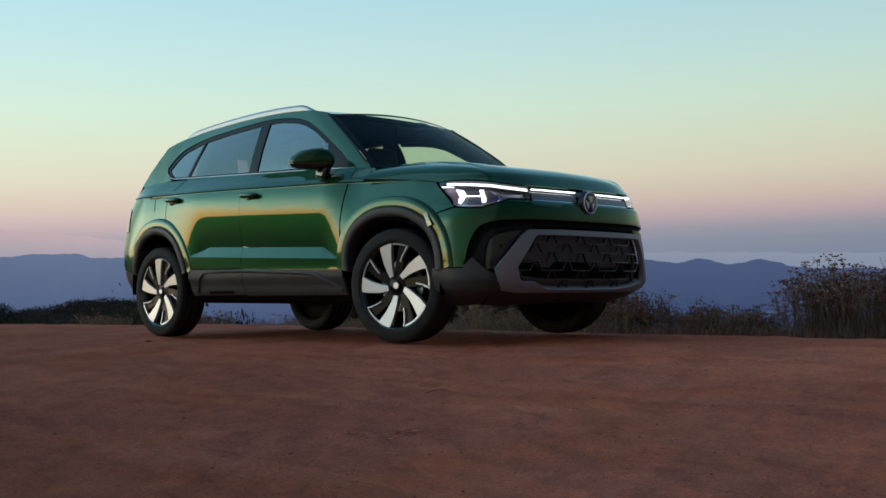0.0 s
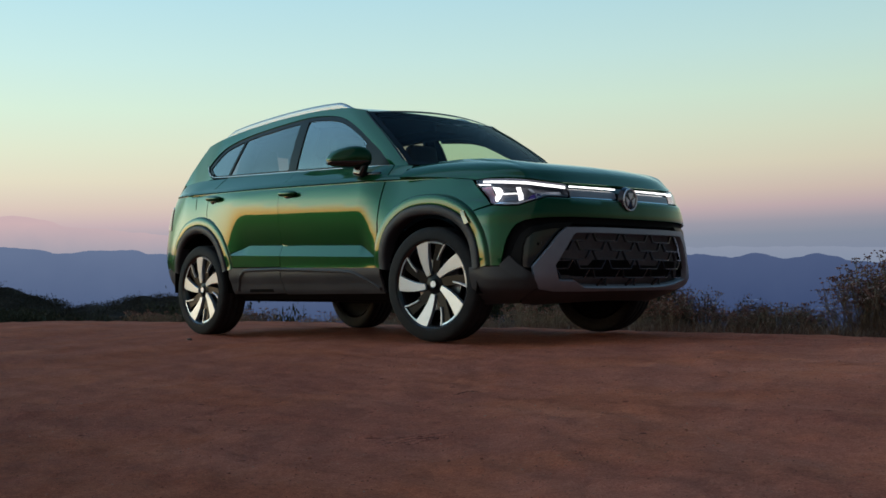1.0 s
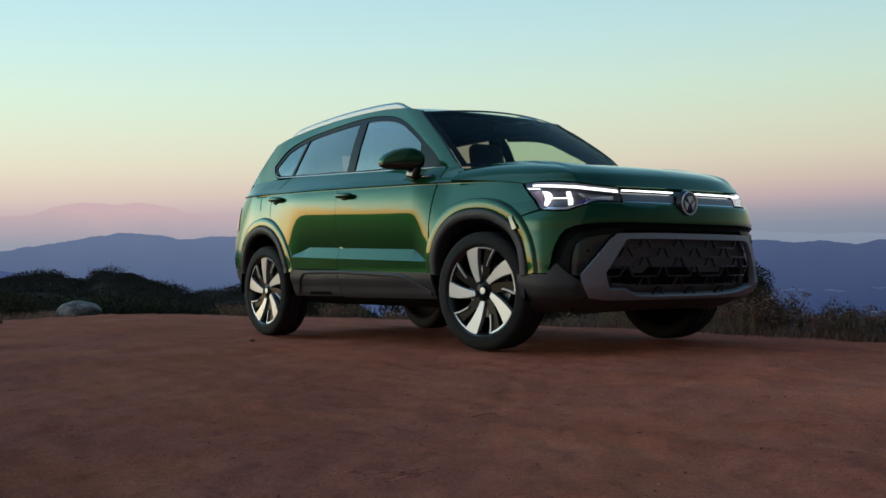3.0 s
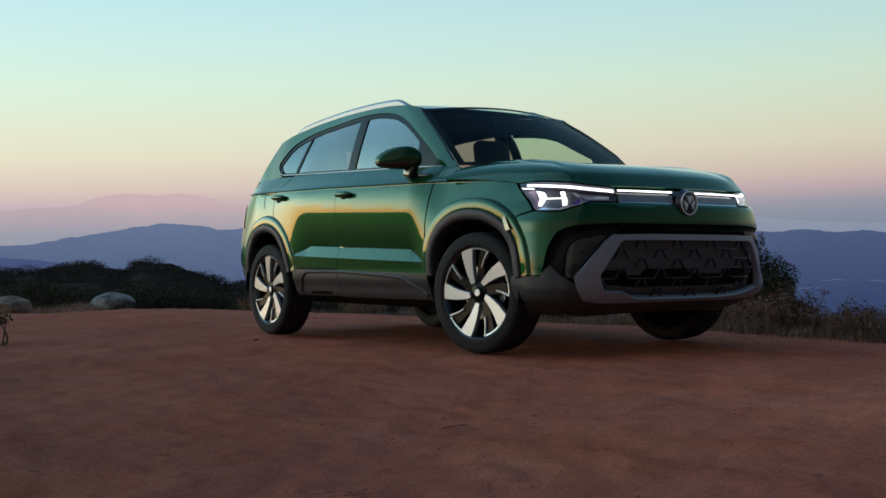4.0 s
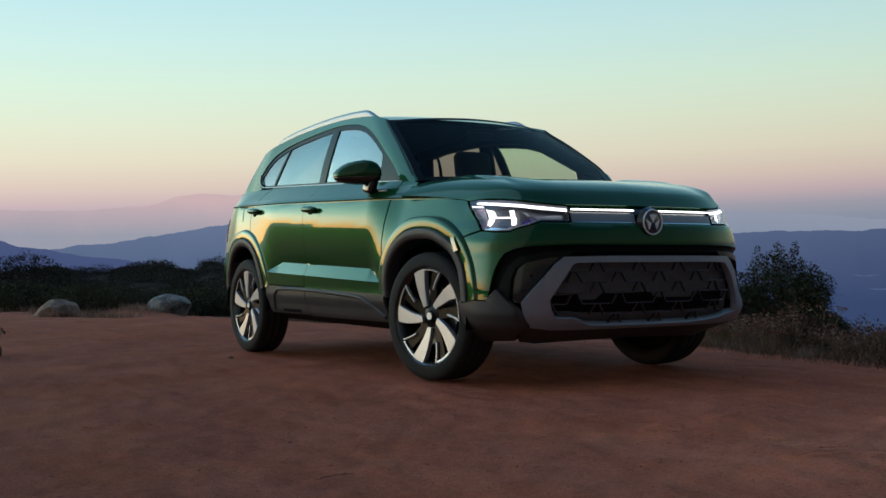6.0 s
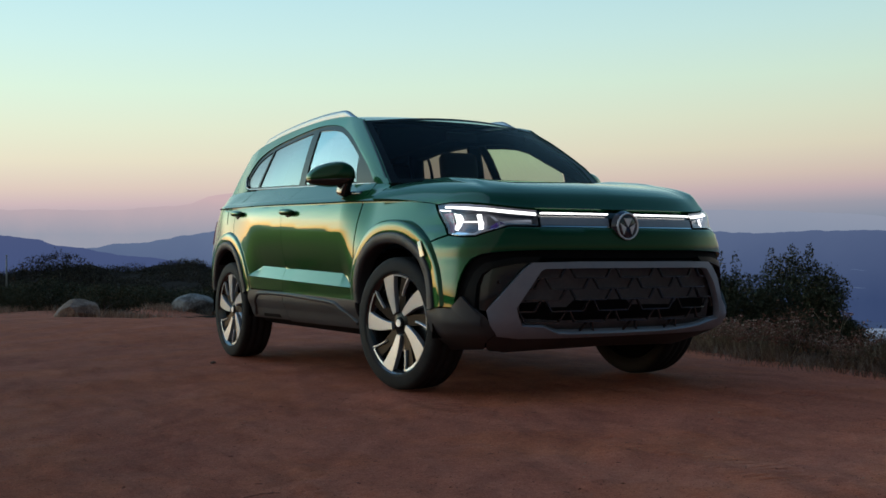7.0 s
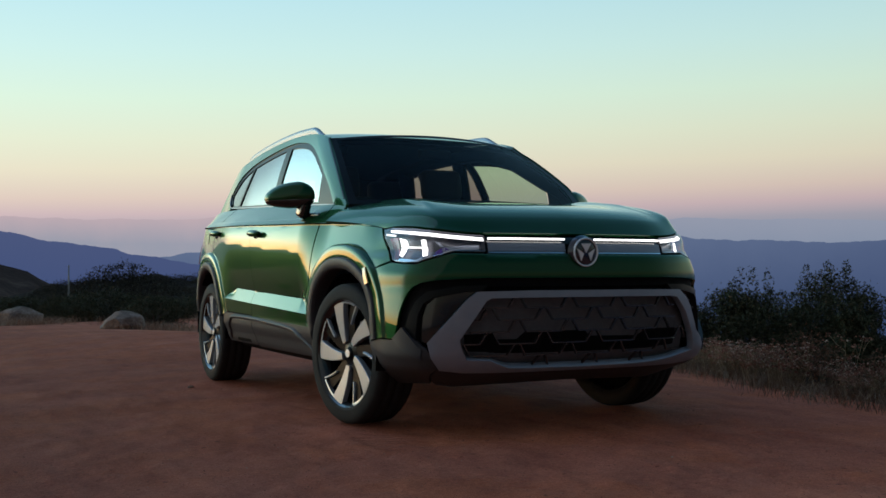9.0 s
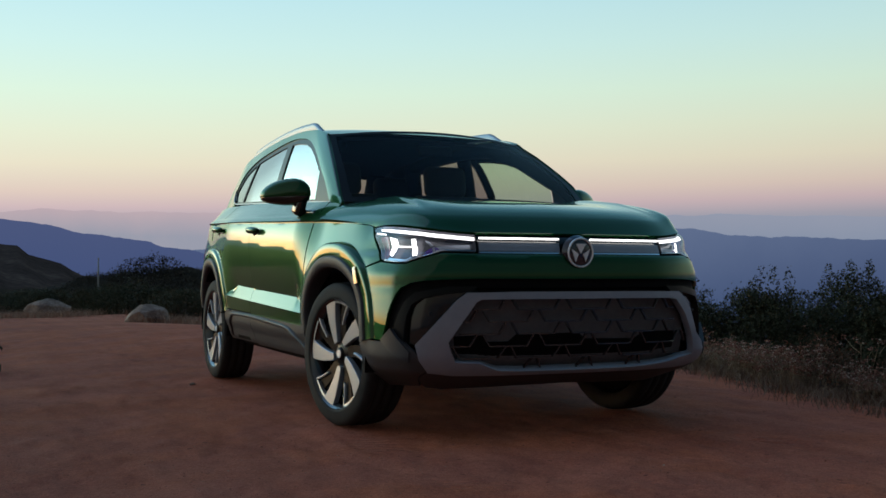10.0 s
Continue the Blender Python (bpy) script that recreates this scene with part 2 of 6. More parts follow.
def sheet(grid, flip=False, thick=0.0):
    """A mesh over a grid of places."""
    g = np.asarray(grid, float)
    a, b = g.shape[:2]
    i = np.arange(a * b).reshape(a, b)
    f = np.stack([i[:-1, :-1], i[1:, :-1], i[1:, 1:], i[:-1, 1:]], -1).reshape(-1, 4)
    if flip:
        f = f[:, ::-1]
    return mesh_of("sheet", g.reshape(-1, 3), f)


def mirrored(chart):
    return lambda u, v: chart(u, v) * np.array([1, -1, 1])


def side_chart(x, z):
    """The right side by its place along the car."""
    return ring(-s_of(x), z)


def box(bm, size, at=(0, 0, 0), bevel=0.0, turn=None, segments=2):
    """A box with rounded edges, added to bm."""
    made = bmesh.ops.create_cube(bm, size=1)["verts"]
    m = Matrix.Translation(at) @ (turn or Matrix()) @ Matrix.Diagonal((*size, 1))
    bmesh.ops.transform(bm, matrix=m, verts=made)
    if bevel:
        edges = list({e for v in made for e in v.link_edges})
        bmesh.ops.bevel(bm, geom=edges, offset=bevel, segments=segments, affect="EDGES", profile=.5)
    return bm


def lathe(profile, n=64, axis="y", closed=False):
    """A mesh turned round an axis from (radius, along) pairs."""
    a = np.linspace(0, 2 * np.pi, n, endpoint=False)
    pr = np.array(profile, float)
    if closed:
        pr = np.vstack([pr, pr[:1]])
    v = np.stack([np.cos(a)[:, None] * pr[None, :, 0], np.broadcast_to(pr[None, :, 1], (n, len(pr))), np.sin(a)[:, None] * pr[None, :, 0]], -1)
    k = len(pr)
    f = [(i * k + j, i * k + j + 1, ((i + 1) % n) * k + j + 1, ((i + 1) % n) * k + j) for i in range(n) for j in range(k - 1)]
    me = mesh_of("lathe", v.reshape(-1, 3), f)
    return me


def tube(points, radius, n=8, flat=1.0, cap=True):
    """A rod of round or flattened section along points."""
    p = np.array(points, float)
    r = np.broadcast_to(np.asarray(radius, float), len(p))
    t = np.gradient(p, axis=0)
    t /= np.linalg.norm(t, axis=1)[:, None]
    up = np.array([0, 0, 1.0])
    verts = []
    for q, d, k in zip(p, t, r):
        s = np.cross(d, up if abs(d[2]) < .95 else np.array([1.0, 0, 0]))
        s /= np.linalg.norm(s)
        w = np.cross(s, d)
        for a in np.linspace(0, 2 * np.pi, n, endpoint=False):
            verts.append(q + s * np.cos(a) * k + w * np.sin(a) * k * flat)
    m = len(p)
    f = [(i * n + j, i * n + (j + 1) % n, (i + 1) * n + (j + 1) % n, (i + 1) * n + j) for i in range(m - 1) for j in range(n)]
    if cap:
        f += [tuple(range(n))[::-1], tuple((m - 1) * n + j for j in range(n))]
    return mesh_of("tube", verts, f)


def auto_smooth(me, degrees=35):
    me.shade_smooth()
    me.set_sharp_from_angle(angle=radians(degrees))
    return me


# ---- shape of the car: x ahead, y to its left, z up, origin on the ground under its middle ----
def catmull(points, per=24):
    p = np.array(points, float)
    p = np.vstack([2 * p[0] - p[1], p, 2 * p[-1] - p[-2]])
    out = []
    for i in range(1, len(p) - 2):
        t = np.linspace(0, 1, per, endpoint=False)[:, None]
        a, b, c, d = p[i - 1], p[i], p[i + 1], p[i + 2]
        out.append(0.5 * (2 * b + (c - a) * t + (2 * a - 5 * b + 4 * c - d) * t ** 2 + (3 * b - a - 3 * c + d) * t ** 3))
    return np.vstack(out + [p[-2][None]])


class Pchip:
    """A smooth curve through points, with no overshoot."""

    def __init__(self, xs, ys):
        self.x, self.y = np.array(xs, float), np.array(ys, float)
        h, d = np.diff(self.x), np.diff(self.y) / np.diff(self.x)
        m = np.zeros(len(self.x))
        m[0], m[-1] = d[0], d[-1]
        for i in range(1, len(d)):
            if d[i - 1] * d[i] > 0:
                w1, w2 = 2 * h[i] + h[i - 1], h[i] + 2 * h[i - 1]
                m[i] = (w1 + w2) / (w1 / d[i - 1] + w2 / d[i])
        self.m, self.h = m, h

    def __call__(self, x):
        x = np.clip(np.asarray(x, float), self.x[0], self.x[-1])
        i = np.clip(np.searchsorted(self.x, x) - 1, 0, len(self.h) - 1)
        h = self.h[i]
        t = (x - self.x[i]) / h
        return (self.y[i] * (1 + 2 * t) * (1 - t) ** 2 + self.m[i] * h * t * (1 - t) ** 2
                + self.y[i + 1] * t * t * (3 - 2 * t) + self.m[i + 1] * h * t * t * (t - 1))


def smooth(t):
    t = np.clip(t, 0, 1)
    return t * t * (3 - 2 * t)


# outline of the body in plan, from the nose's middle round the side to the tail's middle
PLAN = catmull([(2.20, 0), (2.198, .2), (2.187, .4), (2.167, .53), (2.13, .645), (2.065, .745), (1.96, .812), (1.83, .853), (1.70, .879), (1.52, .894), (1.2, .905),
                (.6, .912), (0, .917), (-.6, .915), (-1.2, .905), (-1.6, .885), (-1.9, .84), (-2.08, .74), (-2.17, .55), (-2.21, .3), (-2.22, 0)])
ARC = np.r_[0, np.cumsum(np.hypot(*np.diff(PLAN, axis=0).T))]
STEP = np.linspace(0, ARC[-1], 600)
PX, PY = np.interp(STEP, ARC, PLAN[:, 0]), np.interp(STEP, ARC, PLAN[:, 1])
TX, TY = np.gradient(PX, STEP), np.gradient(PY, STEP)
for _ in range(6):
    TX[1:-1], TY[1:-1] = (TX[:-2] + 2 * TX[1:-1] + TX[2:]) / 4, (TY[:-2] + 2 * TY[1:-1] + TY[2:]) / 4
TX[0], TY[0], TX[-1], TY[-1] = 0, 1, 0, -1


# panels are laid out by s, which runs a little slower than the outline round the corner
LAID = np.array([0, 0.2, 0.35, 0.5, 0.6, 0.7, 0.8, 0.9, 1, 1.1, 1.2, 1.3, 1.45, 1.6, 1.8, 9])
TRUE = np.array([0.000, 0.204, 0.355, 0.507, 0.607, 0.707, 0.805, 0.888, 0.973, 1.081, 1.202, 1.306, 1.464, 1.631, 1.838, 9.038])


def s_of(x):
    """s at the side's place x."""
    return np.interp(np.interp(-np.asarray(x, float), -PX, STEP), TRUE, LAID)


CREASE = Pchip([-2.1, -1.55, -.58, .57, 1.02, 1.63, 1.8, 2.2], [1.08, 1.07, 1.052, 1.022, 1.012, .972, .955, .94])
SIDE_LOW = Pchip([.20, .25, .30, .36, .40, .44, .475], [-.16, -.10, -.055, -.035, -.016, -.012, -.012])
SIDE_TOP = Pchip([.885, .93, .98, 1.035], [0, -.0020, -.0085, -.022])
SIDE_PLAIN = Pchip([.46, .56, .64, .72, .80, .90, .98, 1.035], [-.012, -.004, -.0045, -.0075, -.0125, -.020, -.030, -.040])
SHOULDER = Pchip([1.035, 1.045, 1.075, 1.11, 1.15, 1.20], [-.024, -.028, -.064, -.110, -.160, -.215])
NOSE = Pchip([.20, .25, .30, .33, .40, .52, .60, .665, .70, .73, .78, .83, .845, .88, .91, .945, 1.0],
             [-.30, -.17, -.075, -.045, -.014, -.004, -.004, -.006, -.010, -.010, -.016, -.028, -.044, -.055, -.068, -.098, -.17])
CORNER = Pchip([.22, .29, .33, .36, .40, .45, .55, .66, .74, .80, .84, .88, .94, .98], [0, .034, .052, .052, .042, .034, .026, .016, .014, .004, 0, .005, .022, .026])
SIDE_WING = Pchip([.46, .56, .66, .74, .80, .86, .92, .98, 1.035], [-.012, -.004, -.0045, -.010, -.020, -.034, -.050, -.066, -.080])
TAIL = Pchip([.2, .3, .45, .6, .8, .95, 1.1, 1.2], [-.2, -.09, -.02, 0, -.02, -.05, -.11, -.16])


def side_depth(x, z):
    """How far the side lies inside the outline."""
    zc = CREASE(x)
    zz = z - (zc - 1.035) * smooth((z - .75) / .28)
    # the lower crease falls towards the front; a facet rises from it between the wheels, and the door hangs over it
    k = np.clip((x + .90) / .27, 0, 1) * np.clip((.85 - x) / .18, 0, 1)
    zb = .545 - .029 * (x + .03)
    zk = .897 - .040 * x                            # the widest line of the door, lower towards the front
    full = smooth((x + .94) / .25) * smooth((.91 - x) / .22)
    zt, dt = zb + .075 * k + 1e-6, -.006 - .030 * full
    rise = np.clip((zz - zt) / (zk - zt), 0, 1)
    body = np.where(z < zb, -.016 + .010 * np.clip((z - .46) / (zb - .46), 0, 1),
                    np.where(z < zt, -.006 + (dt + .006) * (z - zb) / (zt - zb), dt * (1 - rise) ** 1.9))
    body = np.where(zz > zk, SIDE_TOP(.885 + (zz - zk) * .15 / (1.035 - zk)), body)
    door = smooth((x + 1.45) / .75) * smooth((1.04 - x) / .36)
    plain = np.where(x > 0, SIDE_WING(zz), SIDE_PLAIN(zz))
    body = door * body + (1 - door) * plain
    low = SIDE_LOW(z)
    out = np.where(z < .475, low, body)
    return np.where(zz > 1.035, SHOULDER(zz) - np.where(x > 0, .056, .026) * (1 - door) * (1 - smooth((zz - 1.035) / .12)), out)


def ring(s, z):
    """The body below the windows; s < 0 is the car's right side."""
    s, z = np.broadcast_arrays(np.asarray(s, float), np.asarray(z, float))
    a = np.interp(np.abs(s), LAID, TRUE)
    x, y = np.interp(a, STEP, PX), np.interp(a, STEP, PY)
    tx, ty = np.interp(a, STEP, TX), np.interp(a, STEP, TY)
    n = np.hypot(tx, ty)
    nx, ny = ty / n, -tx / n
    front, rear = smooth((x - 1.45) / .62), smooth((-1.55 - x) / .5)
    d = side_depth(x, z) * (1 - front - rear) + NOSE(z) * front + TAIL(z) * rear
    d = d + CORNER(z) * smooth((x - 1.62) / .24) * smooth((2.15 - x) / .13)      # the corner stands out below its green skin
    return np.stack([x + nx * d, np.sign(np.where(s == 0, 1, s)) * (y + ny * d), z], -1)


# bonnet: q from the windscreen (0) to the leading edge (1), r across, -1 to 1
HOOD_MID = Pchip([0, .25, .5, .75, .9, 1], [1.122, 1.114, 1.096, 1.062, 1.014, .930])
HOOD_EDGE = Pchip([0, .3, .6, .85, 1], [1.014, 1.004, .990, .974, .960])
HOOD_END = Pchip([0, .43, .67, .91, 1], [.930, .931, .953, .969, .962])
HOOD_TIP = 1.20                                    # length of outline that the leading edge takes up on each side


def hood(q, r):
    q, r = np.broadcast_arrays(np.asarray(q, float), np.asarray(r, float))
    a = np.minimum(np.abs(r), 1)
    bx, by = 1.14 - .085 * a ** 2.2, .884 * a
    e = ring(a * HOOD_TIP, HOOD_END(a))
    t = np.maximum(q, 0) ** (1 - .25 * (1 - a))
    x, y = bx + (e[..., 0] - bx) * t, by + (e[..., 1] - by) * t
    mid, edge = HOOD_MID(q), HOOD_EDGE(q)
    p = 8 - 4.2 * q
    z = edge + (mid - edge) * (1 - a ** p)
    last = .960 + (.930 - .960) * (1 - a ** 3.8)
    z = z + (HOOD_END(a) - last) * q ** 8
    rim = .64 - .10 * q                             # a crisp fold that runs ahead from the windscreen's corner
    bulge = smooth((a - rim + .22) / .22) * (1 - smooth((a - rim) / .045)) * (1 - smooth((q - .45) / .45)) * .016
    ridge = smooth((a - .50) / .25) * (1 - smooth((a - .84) / .15)) * smooth((q + .1) / .3) * (1 - smooth((q - .88) / .12)) * np.where(r > 0, .033, .004)
    return np.stack([x, np.sign(np.where(r == 0, 1, r)) * y, z + bulge + ridge], -1)


# greenhouse
CANT = Pchip([-2.117, -1.914, -1.61, -1.306, -0.9, -0.495, -0.19, 0.012, 0.24, 0.44, 0.58], [1.412, 1.452, 1.505, 1.546, 1.58, 1.598, 1.602, 1.597, 1.58, 1.538, 1.5])


def side_glass(x, z, proud=0.0):
    """The side of the cabin at the car's right (y < 0 below)."""
    x, z = np.asarray(x, float), np.asarray(z, float)
    h = z - 1.15
    edge = np.interp(z, [1.0, 1.116, 1.315, 1.532, 1.7], [1.10, .968, .735, .44, .2])
    y = .735 - .018 * np.clip((x - edge + .15) / .15, 0, 1.2) ** 1.8 - .17 * h - .22 * np.maximum(h, 0) ** 2 - .03 * smooth((-.9 - x) / .9) - .06 * smooth((-1.4 - x) / .6) - .006 * smooth((x - .3) / .6) - .08 * np.maximum(h, 0) * smooth((-.2 - x) / 1.2)
    return np.stack([x, -(y + proud), z], -1)


WIDER = Pchip([1.05, 1.16, 1.25, 1.30, 1.35, 1.40, 1.45, 1.50, 1.55], [.090, .098, .105, .092, .076, .060, .040, .010, 0])


def left_glass(x, z):
    """The same on the car's left, a little fuller below."""
    return side_glass(x, z) * np.array([1, -1, 1]) + np.stack([0 * x, WIDER(z) * smooth((np.asarray(x, float) + 1.6) / .9), 0 * x], -1)


def roof(x, r):
    """r across, -1 to 1."""
    x, r = np.broadcast_arrays(np.asarray(x, float), np.asarray(r, float))
    z0 = CANT(x)
    y0 = -side_glass(x, z0)[..., 1]
    z = z0 + .026 * (1 - np.abs(r) ** 2.4)
    return np.stack([x, r * y0, z], -1)


# windscreen edge on the right: t from base to top
SCREEN_X, SCREEN_Z = Pchip([0, .5, 1], [.968, .735, .44]), Pchip([0, .5, 1], [1.116, 1.315, 1.532])


def screen_edge(t, shift=0.0):
    x, z = SCREEN_X(t) + shift, SCREEN_Z(t)
    return side_glass(x, z) * np.array([1, 1, 1]) + np.array([0, .004, 0])


def screen(t, r):
    """The windscreen; r across, -1 to 1."""
    t, r = np.asarray(t, float), np.asarray(r, float)
    t, r = np.broadcast_arrays(t, r)
    e = screen_edge(t)
    bow = .15 * (1 - np.abs(r) ** 2.0)
    return np.stack([e[..., 0] + bow * (1 - .45 * t), -e[..., 1] * r + WIDER(e[..., 2]) * np.maximum(r, 0), e[..., 2] + bow * .05 * (1 - t) + .04 * (1 - np.abs(r) ** 2) * t], -1)


# ---- the car ----
car = thing("suv_car", "dark metallic green compact SUV parked on bare red dirt, headlights on", "car")


def both_sides(name, poly, chart, mat, label="", kids=None, **more):
    """A panel on the right and its mirror image on the left."""
    made = []
    for c in (chart, mirrored(chart)):
        made.append(part(name, panel(poly, c, **more), mat, car, label))
    return made


SILL = Pchip([-1.711, -1.346, -0.45, -0.045, 0.324, 0.86], [1.234, 1.201, 1.166, 1.15, 1.137, 1.115])
ARCH_F = catmull([(.872, .45), (.882, .58), (.93, .69), (1.02, .775), (1.16, .838), (1.33, .855), (1.50, .832), (1.655, .757), (1.74, .66), (1.785, .55), (1.80, .445)], 5)
ARCH_R = catmull([(-.868, .46), (-.905, .57), (-1.0, .71), (-1.15, .81), (-1.34, .843), (-1.53, .805), (-1.66, .71), (-1.73, .59), (-1.77, .46)], 5)
SEAM = 7 * 5                                        # where the bumper's seam meets the front arch
doorline = [(x, float(SILL(x)) + .005) for x in np.linspace(.875, -.205, 12)]

# doors
rear_door_poly = [(-.207, .478), (-.218, .8), (-.214, .95), (-.207, float(SILL(-.2)) + .005)]
rear_door_poly += [(x, float(SILL(x)) + .005) for x in np.linspace(-.30, -1.16, 9)] + [(-1.19, 1.05), (-1.215, .93), (-1.205, .84)]
rear_door_poly += [tuple(q) for q in ARCH_R[1:15][::-1]] + [(-.872, .482)]


def crease_low(x):
    return .545 - .029 * (x + .03)


def door_pieces(poly, ends, top):
    """The door cut along the lower crease and the facet above it: lower strip, facet, upper skin."""
    x0, x1 = ends                                   # the facet's ends within this door
    lower = [(x0, .476 - .015 * (x0 + .9)), (x1, .476 - .015 * (x1 + .9))] + [(x, crease_low(x)) for x in np.linspace(x1, x0, 12)]
    facet = [(x, crease_low(x)) for x in np.linspace(x0, x1, 12)] + [(x, crease_low(x) + .075) for x in top]
    upper = poly + [(x, crease_low(x) + .075) for x in top]
    return [lower, facet, upper]


front_pieces = door_pieces([(-.205, .620)] + [(-.216, .8), (-.212, .95)] + doorline[::-1] + [(.885, 1.10), (.888, 1.0), (.872, .88), (.862, .75), (.864, .60), (.868, crease_low(.868))],
                           (-.205, .868), [.67, .45, .2, 0])
front_pieces[1] = [(x, crease_low(x)) for x in np.linspace(-.205, .848, 12)] + [(x, crease_low(x) + .075) for x in (.67, .45, .2, 0, -.205)]
front_pieces[2] = front_pieces[2][:-4] + [(.848, crease_low(.848))] + [(x, crease_low(x) + .075) for x in (.67, .45, .2, 0)]
rear_pieces = [[(-.872, .482), (-.209, .475)] + [(x, crease_low(x)) for x in np.linspace(-.209, -.895, 10)],
               [(x, crease_low(x)) for x in np.linspace(-.893, -.209, 10)] + [(x, crease_low(x) + .075) for x in (-.209, -.4, -.63)],
               [(-.209, crease_low(-.209) + .075), (-.219, .8), (-.215, .95), (-.208, float(SILL(-.2)) + .005)] + rear_door_poly[4:13] + [(-1.19, 1.05), (-1.215, .93), (-1.205, .84)]
               + [tuple(q) for q in ARCH_R[5:15][::-1]] + [(-.895, crease_low(-.895)), (-.63, crease_low(-.63) + .075), (-.4, crease_low(-.4) + .075)]]
for sgn, c in ((-1, side_chart), (1, mirrored(side_chart))):
    def handle(x0, x1, z, owner):
        """A pull handle over a cup."""
        mid, half = (x0 + x1) / 2, (x1 - x0) / 2
        y = float(c(np.array([mid]), np.array([z]))[0, 1])
        t = np.linspace(-1, 1, 13)
        out = -1 if y < 0 else 1
        grip = [(mid + half * k, y + out * (.030 - .016 * abs(k) ** 3), z - .004 * k) for k in t]
        part("door_handle", tube(grip, .012 + .012 * (1 - np.abs(t) ** 4), 12, .9), PAINT, owner, "green bow-type pull handle")
        cup = lathe([(.001, .004), (.02, .002), (.033, -.001), (.036, -.004)], 24)
        cup.transform(pose(mid - .01, y + out * .003, z - .016) @ Matrix.Diagonal((1.9, 1 if out > 0 else -1, .85, 1)))
        part("handle_cup", cup, GLOSS_BLACK, owner, "dark recess under the handle")
    d = part("front_door", panel(front_pieces, c, .026), PAINT, car)
    handle(-.185, .015, .986, d)
    d = part("rear_door", panel(rear_pieces, c, .026), PAINT, car)
    handle(-1.19, -.99, 1.013, d)

# front wing, from the door to the lamp, and the shoulder below the pillar
arch_way = [(-float(s_of(x)), z) for x, z in ARCH_F]
wing = [(-float(s_of(x)), z) for x, z in [(.888, .462), (.880, .60), (.870, .75), (.880, .88), (.896, 1.0)] + [(x, float(CREASE(x)) - .002) for x in np.linspace(.896, 1.60, 14)]]
wing += [(-1.222, .966), (-1.212, .957), (-1.138, .884), (-1.062, .804), (-1.13, .786)] + arch_way[1:SEAM + 1][::-1]
for c in (ring, mirrored(ring)):
    part("front_wing", panel(wing, c, .028), PAINT, car)
    part("wing_shoulder", panel([(-float(s_of(x)), z) for x, z in ((.894, 1.016), (1.00, 1.012), (1.075, 1.008), (1.075, 1.10), (.98, 1.112), (.890, 1.116))], c, .028), PAINT, car)
hood_chart = lambda u, v: hood(u / 1.15, v / .86)
bonnet_poly = [(.004, r) for r in np.linspace(-.857, .857, 50)] + [(u, .857) for u in np.linspace(.05, 1.1, 22)]
bonnet_poly += [(1.148, r) for r in np.linspace(.857, -.857, 50)] + [(u, -.857) for u in np.linspace(1.1, .05, 22)]
part("bonnet", panel(bonnet_poly, hood_chart, .028), PAINT, car)
part("cowl", panel([(-.0, -.80), (.0, .80), (-.09, .78), (-.09, -.78)], hood_chart, .05, 0, 0, -.02), DARK, car, "black cowl below the windscreen")

# rear quarter and tail
quarter = [(-1.21, .84), (-1.222, .93), (-1.197, 1.05), (-1.175, 1.188), (-1.30, 1.19), (-1.6, 1.195), (-1.84, 1.18), (-1.93, 1.1), (-1.98, .95), (-1.99, .7), (-1.985, .48)]
quarter += [(-1.79, .48)] + [tuple(q) for q in ARCH_R[16:-1][::-1]]
for c in (side_chart, mirrored(side_chart)):
    q = part("quarter_panel", panel(quarter, c, .03), PAINT, car)
    part("filler_flap", panel([(-1.40, .944), (-1.61, .955), (-1.62, 1.051), (-1.408, 1.037)], c, .03, .006, 0, .003), PAINT, q)
    part("rear_light", panel([(-1.86, .80), (-1.99, .80), (-1.98, 1.0), (-1.90, .98)], c, .03, .01, 0, .006), RED_IN, car, "red tail light")
span = float(ARC[-1]) - 0.038
tail_chart = lambda u, v: ring(np.where(u < 0, -(span + u), span - u), v)
part("tailgate", panel([(-.95, .48), (.95, .48), (.95, .8), (.93, 1.1), (.90, 1.19), (-.90, 1.19), (-.93, 1.1), (-.95, .8)], tail_chart, .05), PAINT, car)
part("rear_bumper", panel([(-1.05, .25), (1.05, .25), (1.05, .478), (-1.05, .478)], tail_chart, .04), CLAD, car, "dark unpainted plastic rear bumper")
both_sides("rear_bumper_corner", [(-1.80, .30), (-1.93, .26), (-2.0, .26), (-1.985, .478), (-1.78, .478)], side_chart, CLAD, "dark plastic bumper corner", h=.03, thick=.03)

# cabin: pillars, roof, glass
outline = [(-1.539, 1.3), (-1.437, 1.379), (-1.314, 1.442), (-1.04, 1.495), (-0.614, 1.533), (-0.217, 1.553), (0.022, 1.539), (0.184, 1.509), (0.313, 1.459), (0.444, 1.386), (0.571, 1.303), (0.69, 1.224), (0.791, 1.136)]
outline = [tuple(q) for q in catmull(outline, 3)]
shrink = [(-1.5, 1.293), (-1.413, 1.36), (-1.304, 1.422), (-1.04, 1.475), (-0.614, 1.513), (-0.217, 1.532), (0.007, 1.518), (0.165, 1.49), (0.292, 1.442), (0.424, 1.369), (0.551, 1.287), (0.666, 1.208), (0.742, 1.146)]
shrink = [tuple(q) for q in catmull(shrink, 3)]
top_line = [(x, float(CANT(x))) for x in np.linspace(.438, -1.67, 26)]
edge_t = np.linspace(0, 1, 14)
screen_line = [(float(SCREEN_X(t)), float(SCREEN_Z(t))) for t in edge_t]
